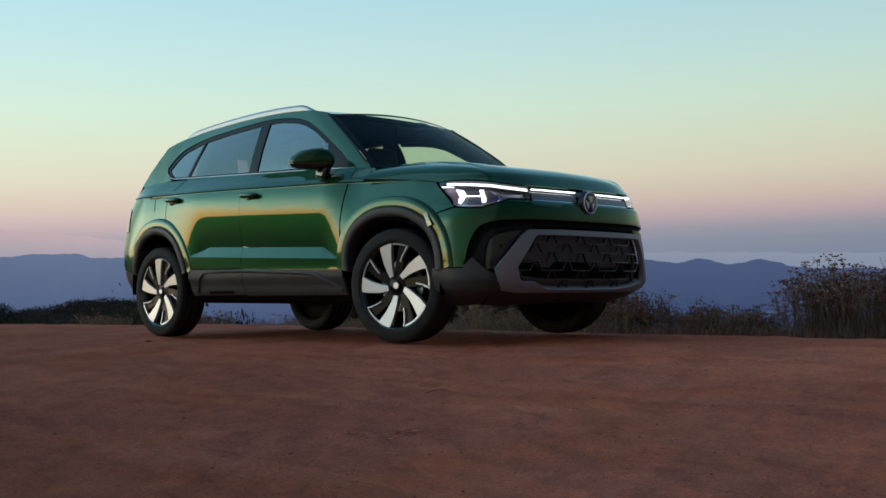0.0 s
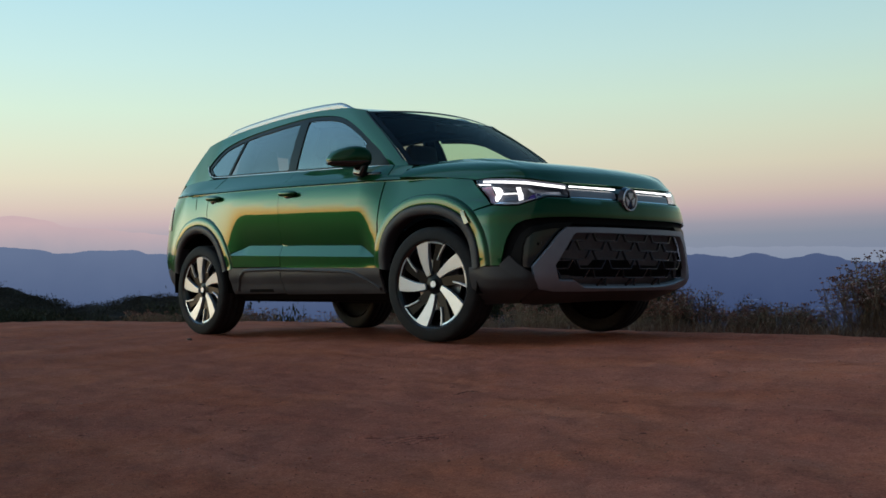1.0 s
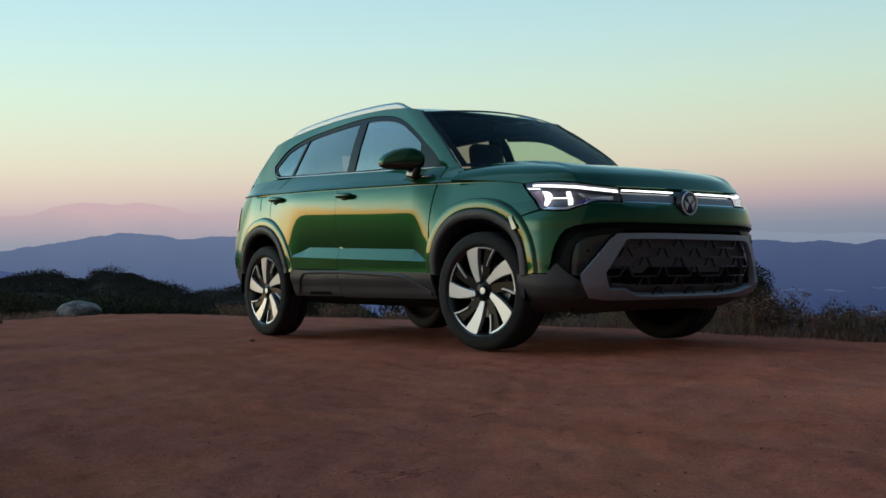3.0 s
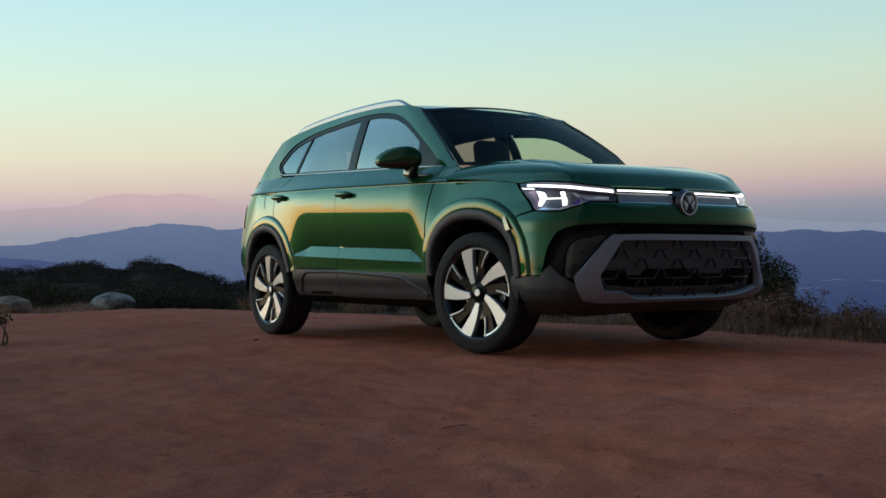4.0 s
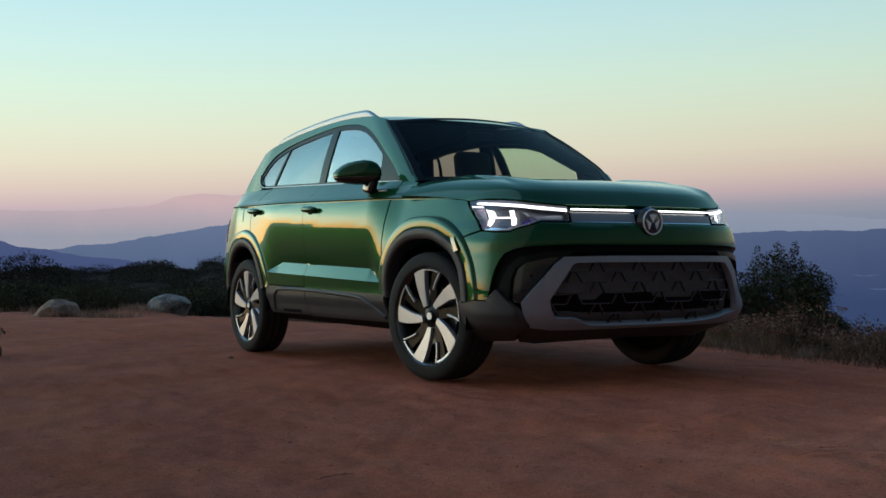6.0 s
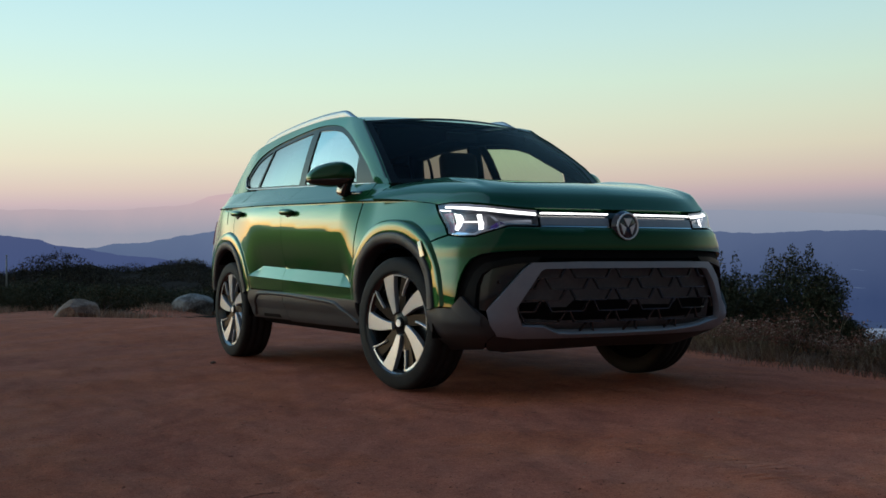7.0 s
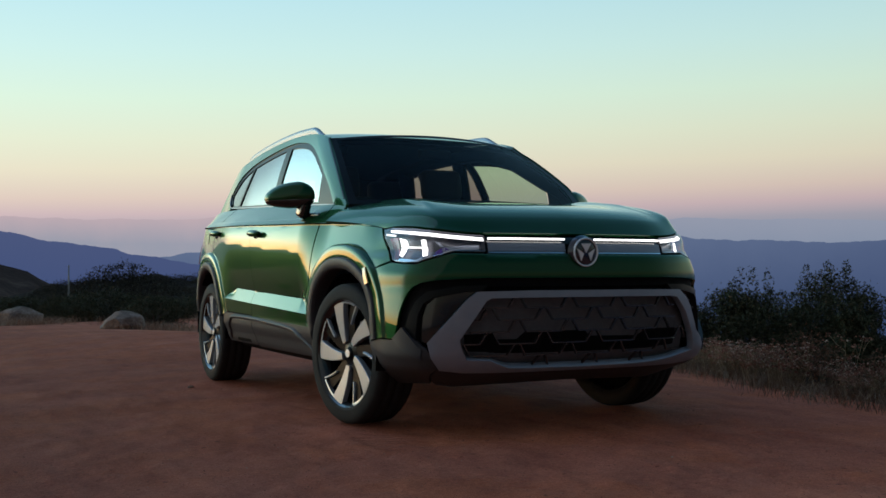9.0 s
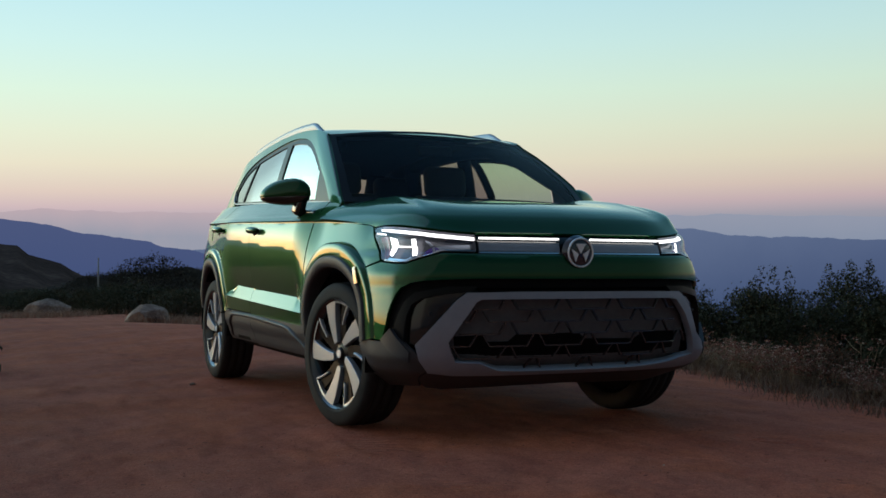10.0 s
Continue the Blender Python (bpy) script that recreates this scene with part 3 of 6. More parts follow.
cabin_side = [(.966, 1.09)] + [(x - .002, z) for x, z in screen_line] + top_line + [(-1.772, 1.412), (-1.885, 1.30), (-1.975, 1.18), (-1.813, 1.168), (-1.569, 1.189), (-1.407, 1.197)]
cabin_side += [(-1.478, 1.224), (-1.544, 1.275)] + [(x, z + .010) for x, z in outline] + [(.862, 1.10)]
for c in (side_glass, left_glass):
    part("cabin_side", panel(cabin_side, c, .03, .02, 0, .010), PAINT, car)
    frit = [(x - .003, z) for x, z in screen_line[1:]] + [(x - .014, z - .001) for x, z in screen_line[:0:-1]]
    part("pillar_trim", panel(frit, c, .02, .006, 0, .0125), TRIM_BLACK, car, "thin black seal between windscreen and pillar")
    low = [(x, float(SILL(x)) + .010) for x in np.linspace(-1.385, .80, 20)]
    inner_low = [(x, float(SILL(x)) + .022) for x in np.linspace(-1.365, .75, 20)]
    ring_poly = [(-1.463, 1.234), (-1.529, 1.278)] + [(x, z + .008) for x, z in outline] + low[::-1] + inner_low + shrink[::-1] + [(-1.483, 1.275), (-1.427, 1.241)]
    part("window_surround", panel(ring_poly, c, .03, .014, 0, .002), TRIM_BLACK, car, "gloss black window surround")
    strip = [(x, float(SILL(x)) + .002) for x in np.linspace(-1.385, .845, 30)] + [(x, float(SILL(x)) + .0075) for x in np.linspace(.828, -1.38, 30)]
    strip += [(-1.46, 1.23), (-1.518, 1.269), (-1.549, 1.318), (-1.556, 1.315), (-1.524, 1.266), (-1.465, 1.225)]
    part("chrome_strip", panel(strip, c, .03, .010, 0, .014), RAIL, car, "thin chrome strip under the windows")
    part("front_side_window", panel([(-0.256, 1.172), (0.54, 1.141), (0.519, 1.315), (0.424, 1.375), (0.292, 1.448), (0.165, 1.497), (0.007, 1.525), (-0.195, 1.536), (-0.216, 1.503)], c, .05, 0, 0, -.004), GLASS, car, "clear side window")
    part("mirror_sail", panel([(0.54, 1.143), (0.758, 1.138), (0.666, 1.212), (0.551, 1.291), (0.519, 1.315)], c, .04, 0, 0, .001), TRIM_BLACK, car, "black triangle at the mirror")
    part("rear_side_window", panel([(-1.159, 1.209), (-0.344, 1.179), (-0.304, 1.513), (-0.307, 1.533), (-0.614, 1.519), (-1.032, 1.483)], c, .05, 0, 0, -.004), PRIVACY, car, "dark tinted rear door window")
    part("quarter_window", panel([(-1.377, 1.222), (-1.179, 1.214), (-1.047, 1.48), (-1.304, 1.428), (-1.415, 1.366), (-1.502, 1.297), (-1.468, 1.26)], c, .05, 0, 0, -.004), PRIVACY, car, "dark tinted quarter window")
    part("door_pillar", panel([(-0.35, 1.177), (-0.251, 1.172), (-0.209, 1.536), (-0.31, 1.536)], c, .05, .01, 0, .003), TRIM_BLACK, car, "black centre pillar trim")
    part("rear_pillar", panel([(-1.184, 1.214), (-1.152, 1.209), (-1.027, 1.485), (-1.052, 1.481)], c, .05, .01, 0, .003), TRIM_BLACK, car, "black window divider")
rx = np.linspace(.442, -1.73, 60)
rr = np.sign(np.linspace(-1, 1, 41)) * np.abs(np.linspace(-1, 1, 41)) ** .8
part("roof", sheet(roof(rx[:, None], rr[None, :]), True), PAINT, car)
st = np.linspace(0, 1, 30)
sr = np.linspace(-1, 1, 41)
wind = part("windscreen", sheet(screen(st[:, None], sr[None, :]), False), SCREEN, car, "raked windscreen")
band = lambda u, v: screen(u / .85, v / .7)
for poly in ([(0.0, -.70), (.85, -.70), (.85, -.665), (0.0, -.655)], [(0.0, .70), (.85, .70), (.85, .665), (0.0, .655)], [(.82, -.7), (.85, -.7), (.85, .7), (.82, .7)], [(-.0, -.7), (.05, -.7), (.05, .7), (-.0, .7)]):
    part("screen_border", panel(poly, band, .04, 0, 0, .002), TRIM_BLACK, wind, "black printed border")
# rear window and spoiler
rear_up = roof(np.full(41, -1.73), rr)
low_r = np.stack([np.full(41, -1.97) - .11 * (1 - np.abs(rr) ** 2), rr * .62, np.full(41, 1.17)], -1)
k = np.linspace(0, 1, 10)[:, None, None]
part("rear_window", sheet(rear_up[None] * (1 - k) + low_r[None] * k, True), PRIVACY, car, "dark tinted rear window")
spo = roof(np.full(41, -1.71), rr * .97)
shift = np.stack([spo, spo + np.array([-.05, 0, -.010]), spo + np.array([-.075, 0, -.025]), spo + np.array([-.06, 0, -.04]), spo + np.array([0, 0, -.05])])
part("roof_spoiler", sheet(shift, True), PAINT, car)


# wheel-arch flares and trim
def arch_bands(curve, centre):
    c = np.array(centre)
    out = []
    for sgn, chart in ((1, side_chart), (-1, mirrored(side_chart))):
        def row(shrink, proud):
            q = c + (curve - c) * (1 - shrink / np.linalg.norm(curve - c, axis=1)[:, None])
            p = chart(q[:, 0], q[:, 1])
            base = chart(curve[:, 0], np.minimum(curve[:, 1], .64))      # the flare stands upright while the panel above it leans in
            p = p.copy()
            if proud is not None:
                p[:, 1] = base[:, 1] + (-1 if sgn > 0 else 1) * proud
            return p
        green = np.stack([row(-.042, None), row(-.038, -.002), row(-.033, .007), row(-.027, .011), row(-.005, .012), row(.015, .0125), row(.025, .0125), row(.028, .011)])
        part("arch_flare", sheet(green, sgn > 0), PAINT, car, "green flared arch lip")
        trim = np.stack([row(.028, .010), row(.030, .021), row(.036, .024), row(.060, .024), row(.078, .021), row(.086, .014), row(.088, 0), row(.088, -.06)])
        part("wheel_arch_trim", sheet(trim, sgn > 0), CLAD, car, "dark plastic wheel-arch trim")
        # liner
        a = np.linspace(-.15, np.pi + .15, 28)
        r = .40
        ys = np.linspace(.875, .52, 5)
        lin_ = np.stack([np.stack([c[0] + r * np.cos(a), np.full(28, -sgn * y), .345 + r * np.sin(a)], -1) for y in ys] + [np.stack([c[0] + 0 * a, np.full(28, -sgn * .52), .345 + 0 * a], -1)])
        part("wheel_well", sheet(lin_, sgn > 0), DARK, car, "black wheel-well liner")


arch_bands(ARCH_F, (1.335, .36))
for sgn, c in ((-1, ring), (1, mirrored(ring))):
    part("side_reflector", panel([(-1.238, .765), (-1.212, .771), (-1.172, .700), (-1.198, .690)], c, .02, .006, 0, .030), AMBER, car, "amber reflector in the arch flare")
arch_bands(ARCH_R, (-1.335, .36))

# sills
for c in (side_chart, mirrored(side_chart)):
    for x0, x1, z0, z1 in ((-.885, -.204, .475, .470), (-.200, .885, .470, .452)):
        part("sill_trim", panel([(x0, .278), (x1, .285), (x1, z1), (x0, z0)], c, .025, .02, .002, .004), CLAD, car, "dark plastic sill trim")
    part("sill_underside", panel([(-.90, .215), (.89, .215), (.89, .30), (-.90, .295)], c, .03, .01, 0, -.030), DARK, car, "black underside below the sill")
    path = [(-.80, .305), (-.745, .385), (-.69, .432), (-.62, .452), (-.2, .455), (.3, .440), (.58, .426), (.68, .398), (.80, .345), (.86, .315)]
    p2 = catmull(path, 6)
    p3 = c(p2[:, 0], p2[:, 1])
    part("sill_rib", tube(p3, .017, 10, .8), CLAD, car, "raised rib along the sill trim")
    part("sill_vent", panel([(-.66, .295), (-.34, .297), (-.34, .318), (-.64, .316)], c, .04, .01, 0, .005), DARK, car)

# sharp shoulder crease along the flank
cx = np.linspace(-2.02, 1.53, 90)
for sgn, chart in ((1, side_chart), (-1, mirrored(side_chart))):
    rows = []
    for dz, proud in ((.030, .001), (.014, .006), (.003, .010), (.000, .0102), (-.008, .0015), (-.012, .0005)):
        ease = smooth((1.53 - cx) / .40) * smooth((cx + 2.02) / .15)
        p = chart(cx, CREASE(cx) + dz * (.15 + .85 * ease))
        p[:, 1] += -sgn * (.0004 + (proud - .0004) * ease)
        rows.append(p)
    part("shoulder_crease", auto_smooth(sheet(np.stack(rows), sgn < 0), 25), PAINT, car, "sharp shoulder crease")

# nose: painted bumper skin round the corners
arch_s = arch_way[SEAM:]
half_skin = arch_s[::-1]                            # from the bottom of the arch up to the seam
half_skin = [(-1.075, .445)] + half_skin + [(-1.13, .780), (-1.056, .799), (-.96, .791), (-.862, .791), (-.76, .817), (-.668, .841), (-.497, .838)]
skin = half_skin + [(-s, z) for s, z in half_skin[::-1]]
low_edge = [(-.988, .445), (-.977, .475), (-.966, .51), (-.954, .563), (-.938, .605), (-.910, .650), (-.876, .683), (-.82, .702), (-.75, .714), (-.64, .720), (-.497, .724)]
skin += [(-s, z) for s, z in low_edge] + low_edge[::-1]
bumper = part("front_bumper", panel(skin, ring, .03), PAINT, car, "green painted bumper skin")
# black part behind grille frame
for sgn in (-1, 1):
    m = lambda pts: [(s * -sgn, z) for s, z in pts]
    part("bumper_corner_trim", panel(m([(-.992, .45)] + low_edge[1:] + [(0, .724), (0, .690), (-.50, .690), (-.64, .690), (-.79, .664), (-.855, .62), (-.890, .56), (-.915, .49), (-.93, .452)]), ring, .03, .02, 0, -.022), DARK, bumper, "black edge")
    part("intake_frame", panel(m([(-.930, .452), (-.914, .50), (-.888, .565), (-.853, .622), (-.788, .666), (-.64, .692), (-.50, .694), (-.53, .668), (-.62, .662), (-.755, .640), (-.805, .61), (-.832, .56), (-.840, .50), (-.845, .44)]), ring, .02, .03, 0, -.006), TRIM_BLACK, bumper, "dark plastic intake surround")
    part("intake", panel(m([(-.85, .44), (-.842, .50), (-.834, .56), (-.807, .612), (-.757, .642), (-.62, .664), (-.53, .67), (-.66, .53), (-.76, .43)]), ring, .02, 0, 0, -.035), GLOSS_BLACK, bumper, "black corner intake")
    sensor = lathe([(.0005, .004), (.008, .003), (.009, 0)], 16)
    q = ring(np.array([-.70 * -sgn]), np.array([.572]))[0]
    sensor.transform(pose(*q, 0, 0, -35 * sgn - 90) @ pose(0, -.02, 0))
    part("parking_sensor", sensor, CLAD, bumper)
    part("bumper_side_trim", panel(m([(-1.19, .442), (-.988, .442), (-.92, .492), (-.785, .41), (-.75, .36), (-.745, .318), (-.82, .28), (-.95, .235), (-1.20, .22)]), ring, .025, .03, .001, .006), CLAD, bumper, "dark plastic bumper side")
    part("bumper_blade", panel(m([(-.985, .448), (-.918, .502), (-.80, .405), (-.805, .36), (-.91, .395)]), ring, .02, .02, 0, .016), TRIM_GREY, bumper, "dark plastic blade")
    frame_poly = [(0, .668), (-.30, .668), (-.555, .664), (-.60, .632), (-.765, .452), (-.778, .435), (-.765, .37), (-.738, .318), (-.617, .304), (-.3, .302), (0, .302), (0, .318), (-.3, .32), (-.395, .324), (-.43, .335), (-.49, .358), (-.604, .362), (-.625, .40), (-.638, .447), (-.61, .487), (-.515, .622), (-.492, .634), (-.3, .636), (0, .636)]
    if sgn > 0:                                     # the left side stands steeper
        frame_poly = frame_poly[:2] + [(-.567, .666), (-.605, .640), (-.661, .584), (-.70, .50), (-.716, .465), (-.770, .42), (-.788, .385), (-.780, .333), (-.72, .312), (-.628, .305), (-.3, .302), (0, .302), (0, .318), (-.3, .32),
                                       (-.42, .326), (-.52, .336), (-.605, .352), (-.702, .366), (-.694, .405), (-.682, .444), (-.616, .558), (-.545, .630), (-.50, .635), (-.3, .636), (0, .636)]
    part("grille_frame", panel(m(frame_poly), ring, .025, .035, 0, .014), SATIN, bumper, "satin grey hexagonal grille frame")
    part("bumper_lip", panel(m([(0, .297), (-.3, .297), (-.617, .299), (-.745, .313), (-.82, .278), (-.95, .225), (-.70, .215), (-.434, .225), (0, .235)]), ring, .03, .02, 0, .004), CLAD, bumper, "dark plastic bumper lip")
    part("upper_slot", panel(m([(0, .742), (-.497, .742), (-.57, .70), (-.52, .655), (0, .655)]), ring, .04, 0, 0, -.05), DARK, bumper)
# grille: rows of open trapezoid bars before a dark radiator
gs, gz = np.linspace(-.66, .66, 40), np.linspace(.31, .65, 14)
back = ring(gs[:, None], gz[None, :]) - np.array([.05, 0, 0])
part("cooling_opening", panel([(-.60, .335), (.60, .335), (.61, .47), (.40, .475), (.33, .44), (.05, .445), (.02, .475), (-.30, .475), (-.34, .44), (-.44, .44), (-.47, .47), (-.61, .465)], ring, .03, .004, 0, -.046), DARK, bumper, "dark opening behind the lower grille")
part("radiator_panel", sheet(back, True), vary(material("radiator_plate", (.08, .067, .073), .6, Specular_IOR_Level=.3), [(.3, (.080, .074, .084)), (.7, (.118, .108, .118))], 25, 4), bumper, "dull dark panel behind the grille")


def grille_row(z0, shift, height=.054, cell=.272):
    """One staggered row of bars."""
    pts = []
    s = -.90 + shift
    while s < .9:
        pts += [(s + .012, z0 + height), (s + .046, z0), (s + cell - .046, z0), (s + cell - .012, z0 + height)]
        s += cell
    return pts


inner = np.array([(-.604, .362), (-.638, .447), (-.50, .634), (.50, .634), (.638, .447), (.604, .362), (.497, .36), (.395, .324), (-.395, .324), (-.497, .36)])
for row in range(6):
    z0 = .590 - .0545 * row
    pts = grille_row(z0, .136 * (row % 2))
    for c0 in range(0, len(pts), 4):
        runs = [[]]
        for (s0, za), (s1, zb) in zip(pts[c0:c0 + 3], pts[c0 + 1:c0 + 4]):
            n = max(1, int(abs(s1 - s0) / .03))
            for i in range(n):
                ends = [(s0 + (s1 - s0) * k2, za + (zb - za) * k2) for k2 in (i / n, (i + 1) / n)]
                mid = np.array([[(ends[0][0] + ends[1][0]) / 2, (ends[0][1] + ends[1][1]) / 2]])
                if outside(inner, mid)[0]:
                    runs[-1].append(ends)
                elif runs[-1]:
                    runs.append([])
        for run in runs:
            if not run:
                continue
            bm = bmesh.new()
            way = np.array([run[0][0]] + [e[1] for e in run])
            p3 = ring(way[:, 0], way[:, 1])
            ahead, last = Vector((1, 0, 0)), None
            for i, p in enumerate(p3):
                t2 = Vector(p3[min(i + 1, len(p3) - 1)] - p3[max(i - 1, 0)])
                up = ahead.cross(t2).normalized() * .0034
                p = Vector(p)
                vs = [bm.verts.new(q) for q in (p + up - ahead * .004, p - up - ahead * .004, p - up - ahead * .020, p + up - ahead * .020)]
                if last:
                    for j in range(4):
                        bm.faces.new([last[j], last[(j + 1) % 4], vs[(j + 1) % 4], vs[j]])
                else:
                    bm.faces.new(vs)
                last = vs
            bm.faces.new(last[::-1])
            bmesh.ops.recalc_face_normals(bm, faces=bm.faces)
            part("grille_bar", bm, BAR_BLACK, bumper, "black open-trapezoid grille bar")

# light bar between the lamps, and the round badge
strip = lambda z0, z1, s0, s1: [(s0, z0), (s1, z0), (s1, z1), (s0, z1)]
bar = part("light_bar", panel(strip(.840, .928, -.495, .495), ring, .03, .02, .002, -.014), GLOSS_BLACK, car, "slim bar between the headlights")
for s0, s1 in ((-.488, -.082), (.082, .488)):
    part("led_strip", panel(strip(.9032, .9080, s0, s1), ring, .03, .008, 0, .006), LED, bar, "thin white light strip")
    part("bar_insert", panel(strip(.851, .888, s0, s1), ring, .03, .008, 0, -.004), SATIN, bar, "grey satin insert")
    part("bar_edge", panel(strip(.8435, .8485, s0, s1), ring, .03, .008, 0, -.005), CHROME, bar, "thin chrome edge")
badge = lathe([(.0005, .012), (.060, .012), (.066, .008), (.080, -.02)], 48)
badge.transform(pose(2.180, 0, .846, 0, 0, -90) @ pose(0, 0, 0, 0, 0, 0))
badge = part("badge", badge, EMBLEM_FACE, car, "round dark badge with silver ring")
rg = lathe([(.0605, .012), (.062, .0175), (.067, .0175), (.0695, .012)], 48, closed=True)
rg.transform(pose(2.180, 0, .846, 0, 0, -90))
part("badge_ring", rg, EMBLEM_SILVER, badge)
for tri in (((-.026, .040), (.026, .040), (0, -.004)), ((-.048, .016), (-.012, -.006), (-.026, -.040)), ((.048, .016), (.026, -.040), (.012, -.006))):
    bm = bmesh.new()                                # plain silver shapes on the badge
    fr, bk = [bm.verts.new((2.197, a, .846 + b)) for a, b in tri], [bm.verts.new((2.188, a * 1.04, .846 + b * 1.04)) for a, b in tri]
    bm.faces.new(fr)
    for i in range(3):
        bm.faces.new([fr[i], bk[i], bk[(i + 1) % 3], fr[(i + 1) % 3]])
    bmesh.ops.recalc_face_normals(bm, faces=bm.faces)
    part("badge_shape", bm, EMBLEM_SILVER, badge)


# headlights
def headlight(m):
    def c(u, v):
        return ring(u, v) * np.array([1, m, 1])
    lamp_poly = [(-1.205, .960), (-1.13, .885), (-1.056, .806), (-.96, .797), (-.862, .797), (-.76, .823), (-.668, .847), (-.500, .845), (-.500, .926), (-.60, .932), (-.80, .949), (-.98, .961), (-1.133, .966)]
    body = part("headlight", panel(lamp_poly, c, .025, .01, .003, -.065), LAMP_IN, car, "wedge-shaped headlight, lit")
    rim = []
    for a, b in zip(lamp_poly, lamp_poly[1:] + lamp_poly[:1]):
        k = max(2, int(math.hypot(b[0] - a[0], b[1] - a[1]) / .02))
        rim += [(a[0] + (b[0] - a[0]) * i / k, a[1] + (b[1] - a[1]) * i / k) for i in range(k)]
    rim = inset(rim, .004)
    at, out = c(rim[:, 0], rim[:, 1]), normal_at(c, rim[:, 0], rim[:, 1])
    wall = np.stack([at + out * d for d in (-.003, -.02, -.045, -.066)])
    part("bezel", sheet(np.concatenate([wall, wall[:, :1]], 1)), LAMP_IN, body, "dark grey bezel")
    part("lens", panel(lamp_poly, c, .025, .006, .003, -.002), LENS, body, "clear lens")
    part("daytime_strip", panel([(-1.148, .949), (-.80, .925), (-.506, .902), (-.506, .917), (-.80, .939), (-1.10, .956), (-1.152, .957)], c, .02, .006, 0, -.012), LED, body, "white light strip")
    part("side_marker", panel([(-1.185, .940), (-1.096, .933), (-1.088, .926), (-1.168, .932)], c, .02, .004, 0, -.012), LED_SOFT, body)
    part("side_reflector", panel([(-1.165, .922), (-1.10, .926), (-1.055, .834), (-1.062, .818), (-1.085, .838)], c, .02, .004, 0, -.030), RED_IN, body, "dull reddish side reflector")
    part("projector", panel([(-1.097, .929), (-1.043, .912), (-1.022, .883), (-1.035, .854), (-1.051, .844), (-1.074, .846), (-1.062, .870)], c, .02, .004, 0, -.040), LED, body, "bright projector element")
    part("projector", panel([(-.913, .908), (-.876, .911), (-.865, .878), (-.853, .867), (-.850, .846), (-.884, .845)], c, .02, .004, 0, -.040), LED, body, "bright projector element")
    part("projector_link", panel([(-1.033, .878), (-.890, .873), (-.888, .866), (-1.029, .869)], c, .02, .004, 0, -.041), LED_SOFT, body)
    part("lower_strip", panel([(-1.025, .813), (-.875, .806), (-.835, .822), (-.85, .826), (-.885, .813), (-1.02, .820)], c, .02, .004, 0, -.012), CHROME, body, "short bright lower strip")
    part("lower_chrome", panel([(-1.045, .807), (-.96, .800), (-.862, .800), (-.76, .826), (-.668, .850), (-.505, .848), (-.505, .853), (-.672, .856), (-.765, .833), (-.865, .806), (-.96, .806), (-1.04, .813)], c, .02, .004, 0, -.008), CHROME, body, "thin chrome lower edge")
    part("inner_reflector", panel([(-.76, .85), (-.70, .855), (-.60, .866), (-.52, .866), (-.52, .894), (-.60, .892), (-.72, .88)], c, .02, .004, 0, -.050), SATIN, body)
    part("coating", panel([(-.83, .832), (-.76, .846), (-.68, .862), (-.71, .876), (-.79, .855)], c, .02, .004, 0, -.050), VIOLET, body, "violet coated element")
    part("inner_lens", panel([(-.80, .905), (-.755, .905), (-.725, .885), (-.75, .882), (-.79, .893)], c, .02, .004, 0, -.060), SATIN, body)


headlight(1)
headlight(-1)


# mirrors
def mirror(m):
    """A tapered shell over a black lower half, on a stalk that flares into the door; o runs outwards, -1 to 1."""
    bm = bmesh.new()
    bmesh.ops.create_icosphere(bm, subdivisions=4, radius=1)
    sq = lambda a, p: math.copysign(abs(a) ** p, a)

    def half(top):
        out = []
        for v in bm.verts:
            d, o, h = sq(v.co.x, .72), sq(v.co.y, .58), sq(v.co.z, .74)
            rise = .098 * (1 - .26 * max(o + .35, 0) ** 1.8 - .18 * max(-o - .45, 0)) if top else .020
            drop = .010 if top else .048 - .016 * max(o, 0)
            z = h * (rise if h > 0 else drop)
            front = .080 * (1 - .25 * max(o, 0)) if d > 0 else .060
            x = .615 + d * front * (1 if top else .96) - .062 * o
            out.append((x, m * -(.932 + .025 * (1 - m) + o * (.122 if top else .118)), 1.158 + z - .004 * o - (0 if top else .004)))
        return mesh_of("shell", out, [[v.index for v in f.verts] for f in bm.faces])

    base = part("door_mirror", half(True), PAINT, car, "green door mirror")
    part("mirror_lower", half(False), GLOSS_BLACK, base, "black lower half")
    bm.free()
    bm = bmesh.new()
    box(bm, (.10, .060 + .025 * (1 - m), .11), (.655, m * -(.862 + .0125 * (1 - m)), 1.105), .022, pose(0, 0, 0, m * -8, 12, 0), 3)
    box(bm, (.20, .034, .030), (.715, m * -.832, 1.066), .012, pose(0, 0, 0, 0, 3, m * 9), 2)
    part("mirror_stalk", auto_smooth(part_mesh(bm)), GLOSS_BLACK, base, "black mirror stalk")


mirror(1)
mirror(-1)

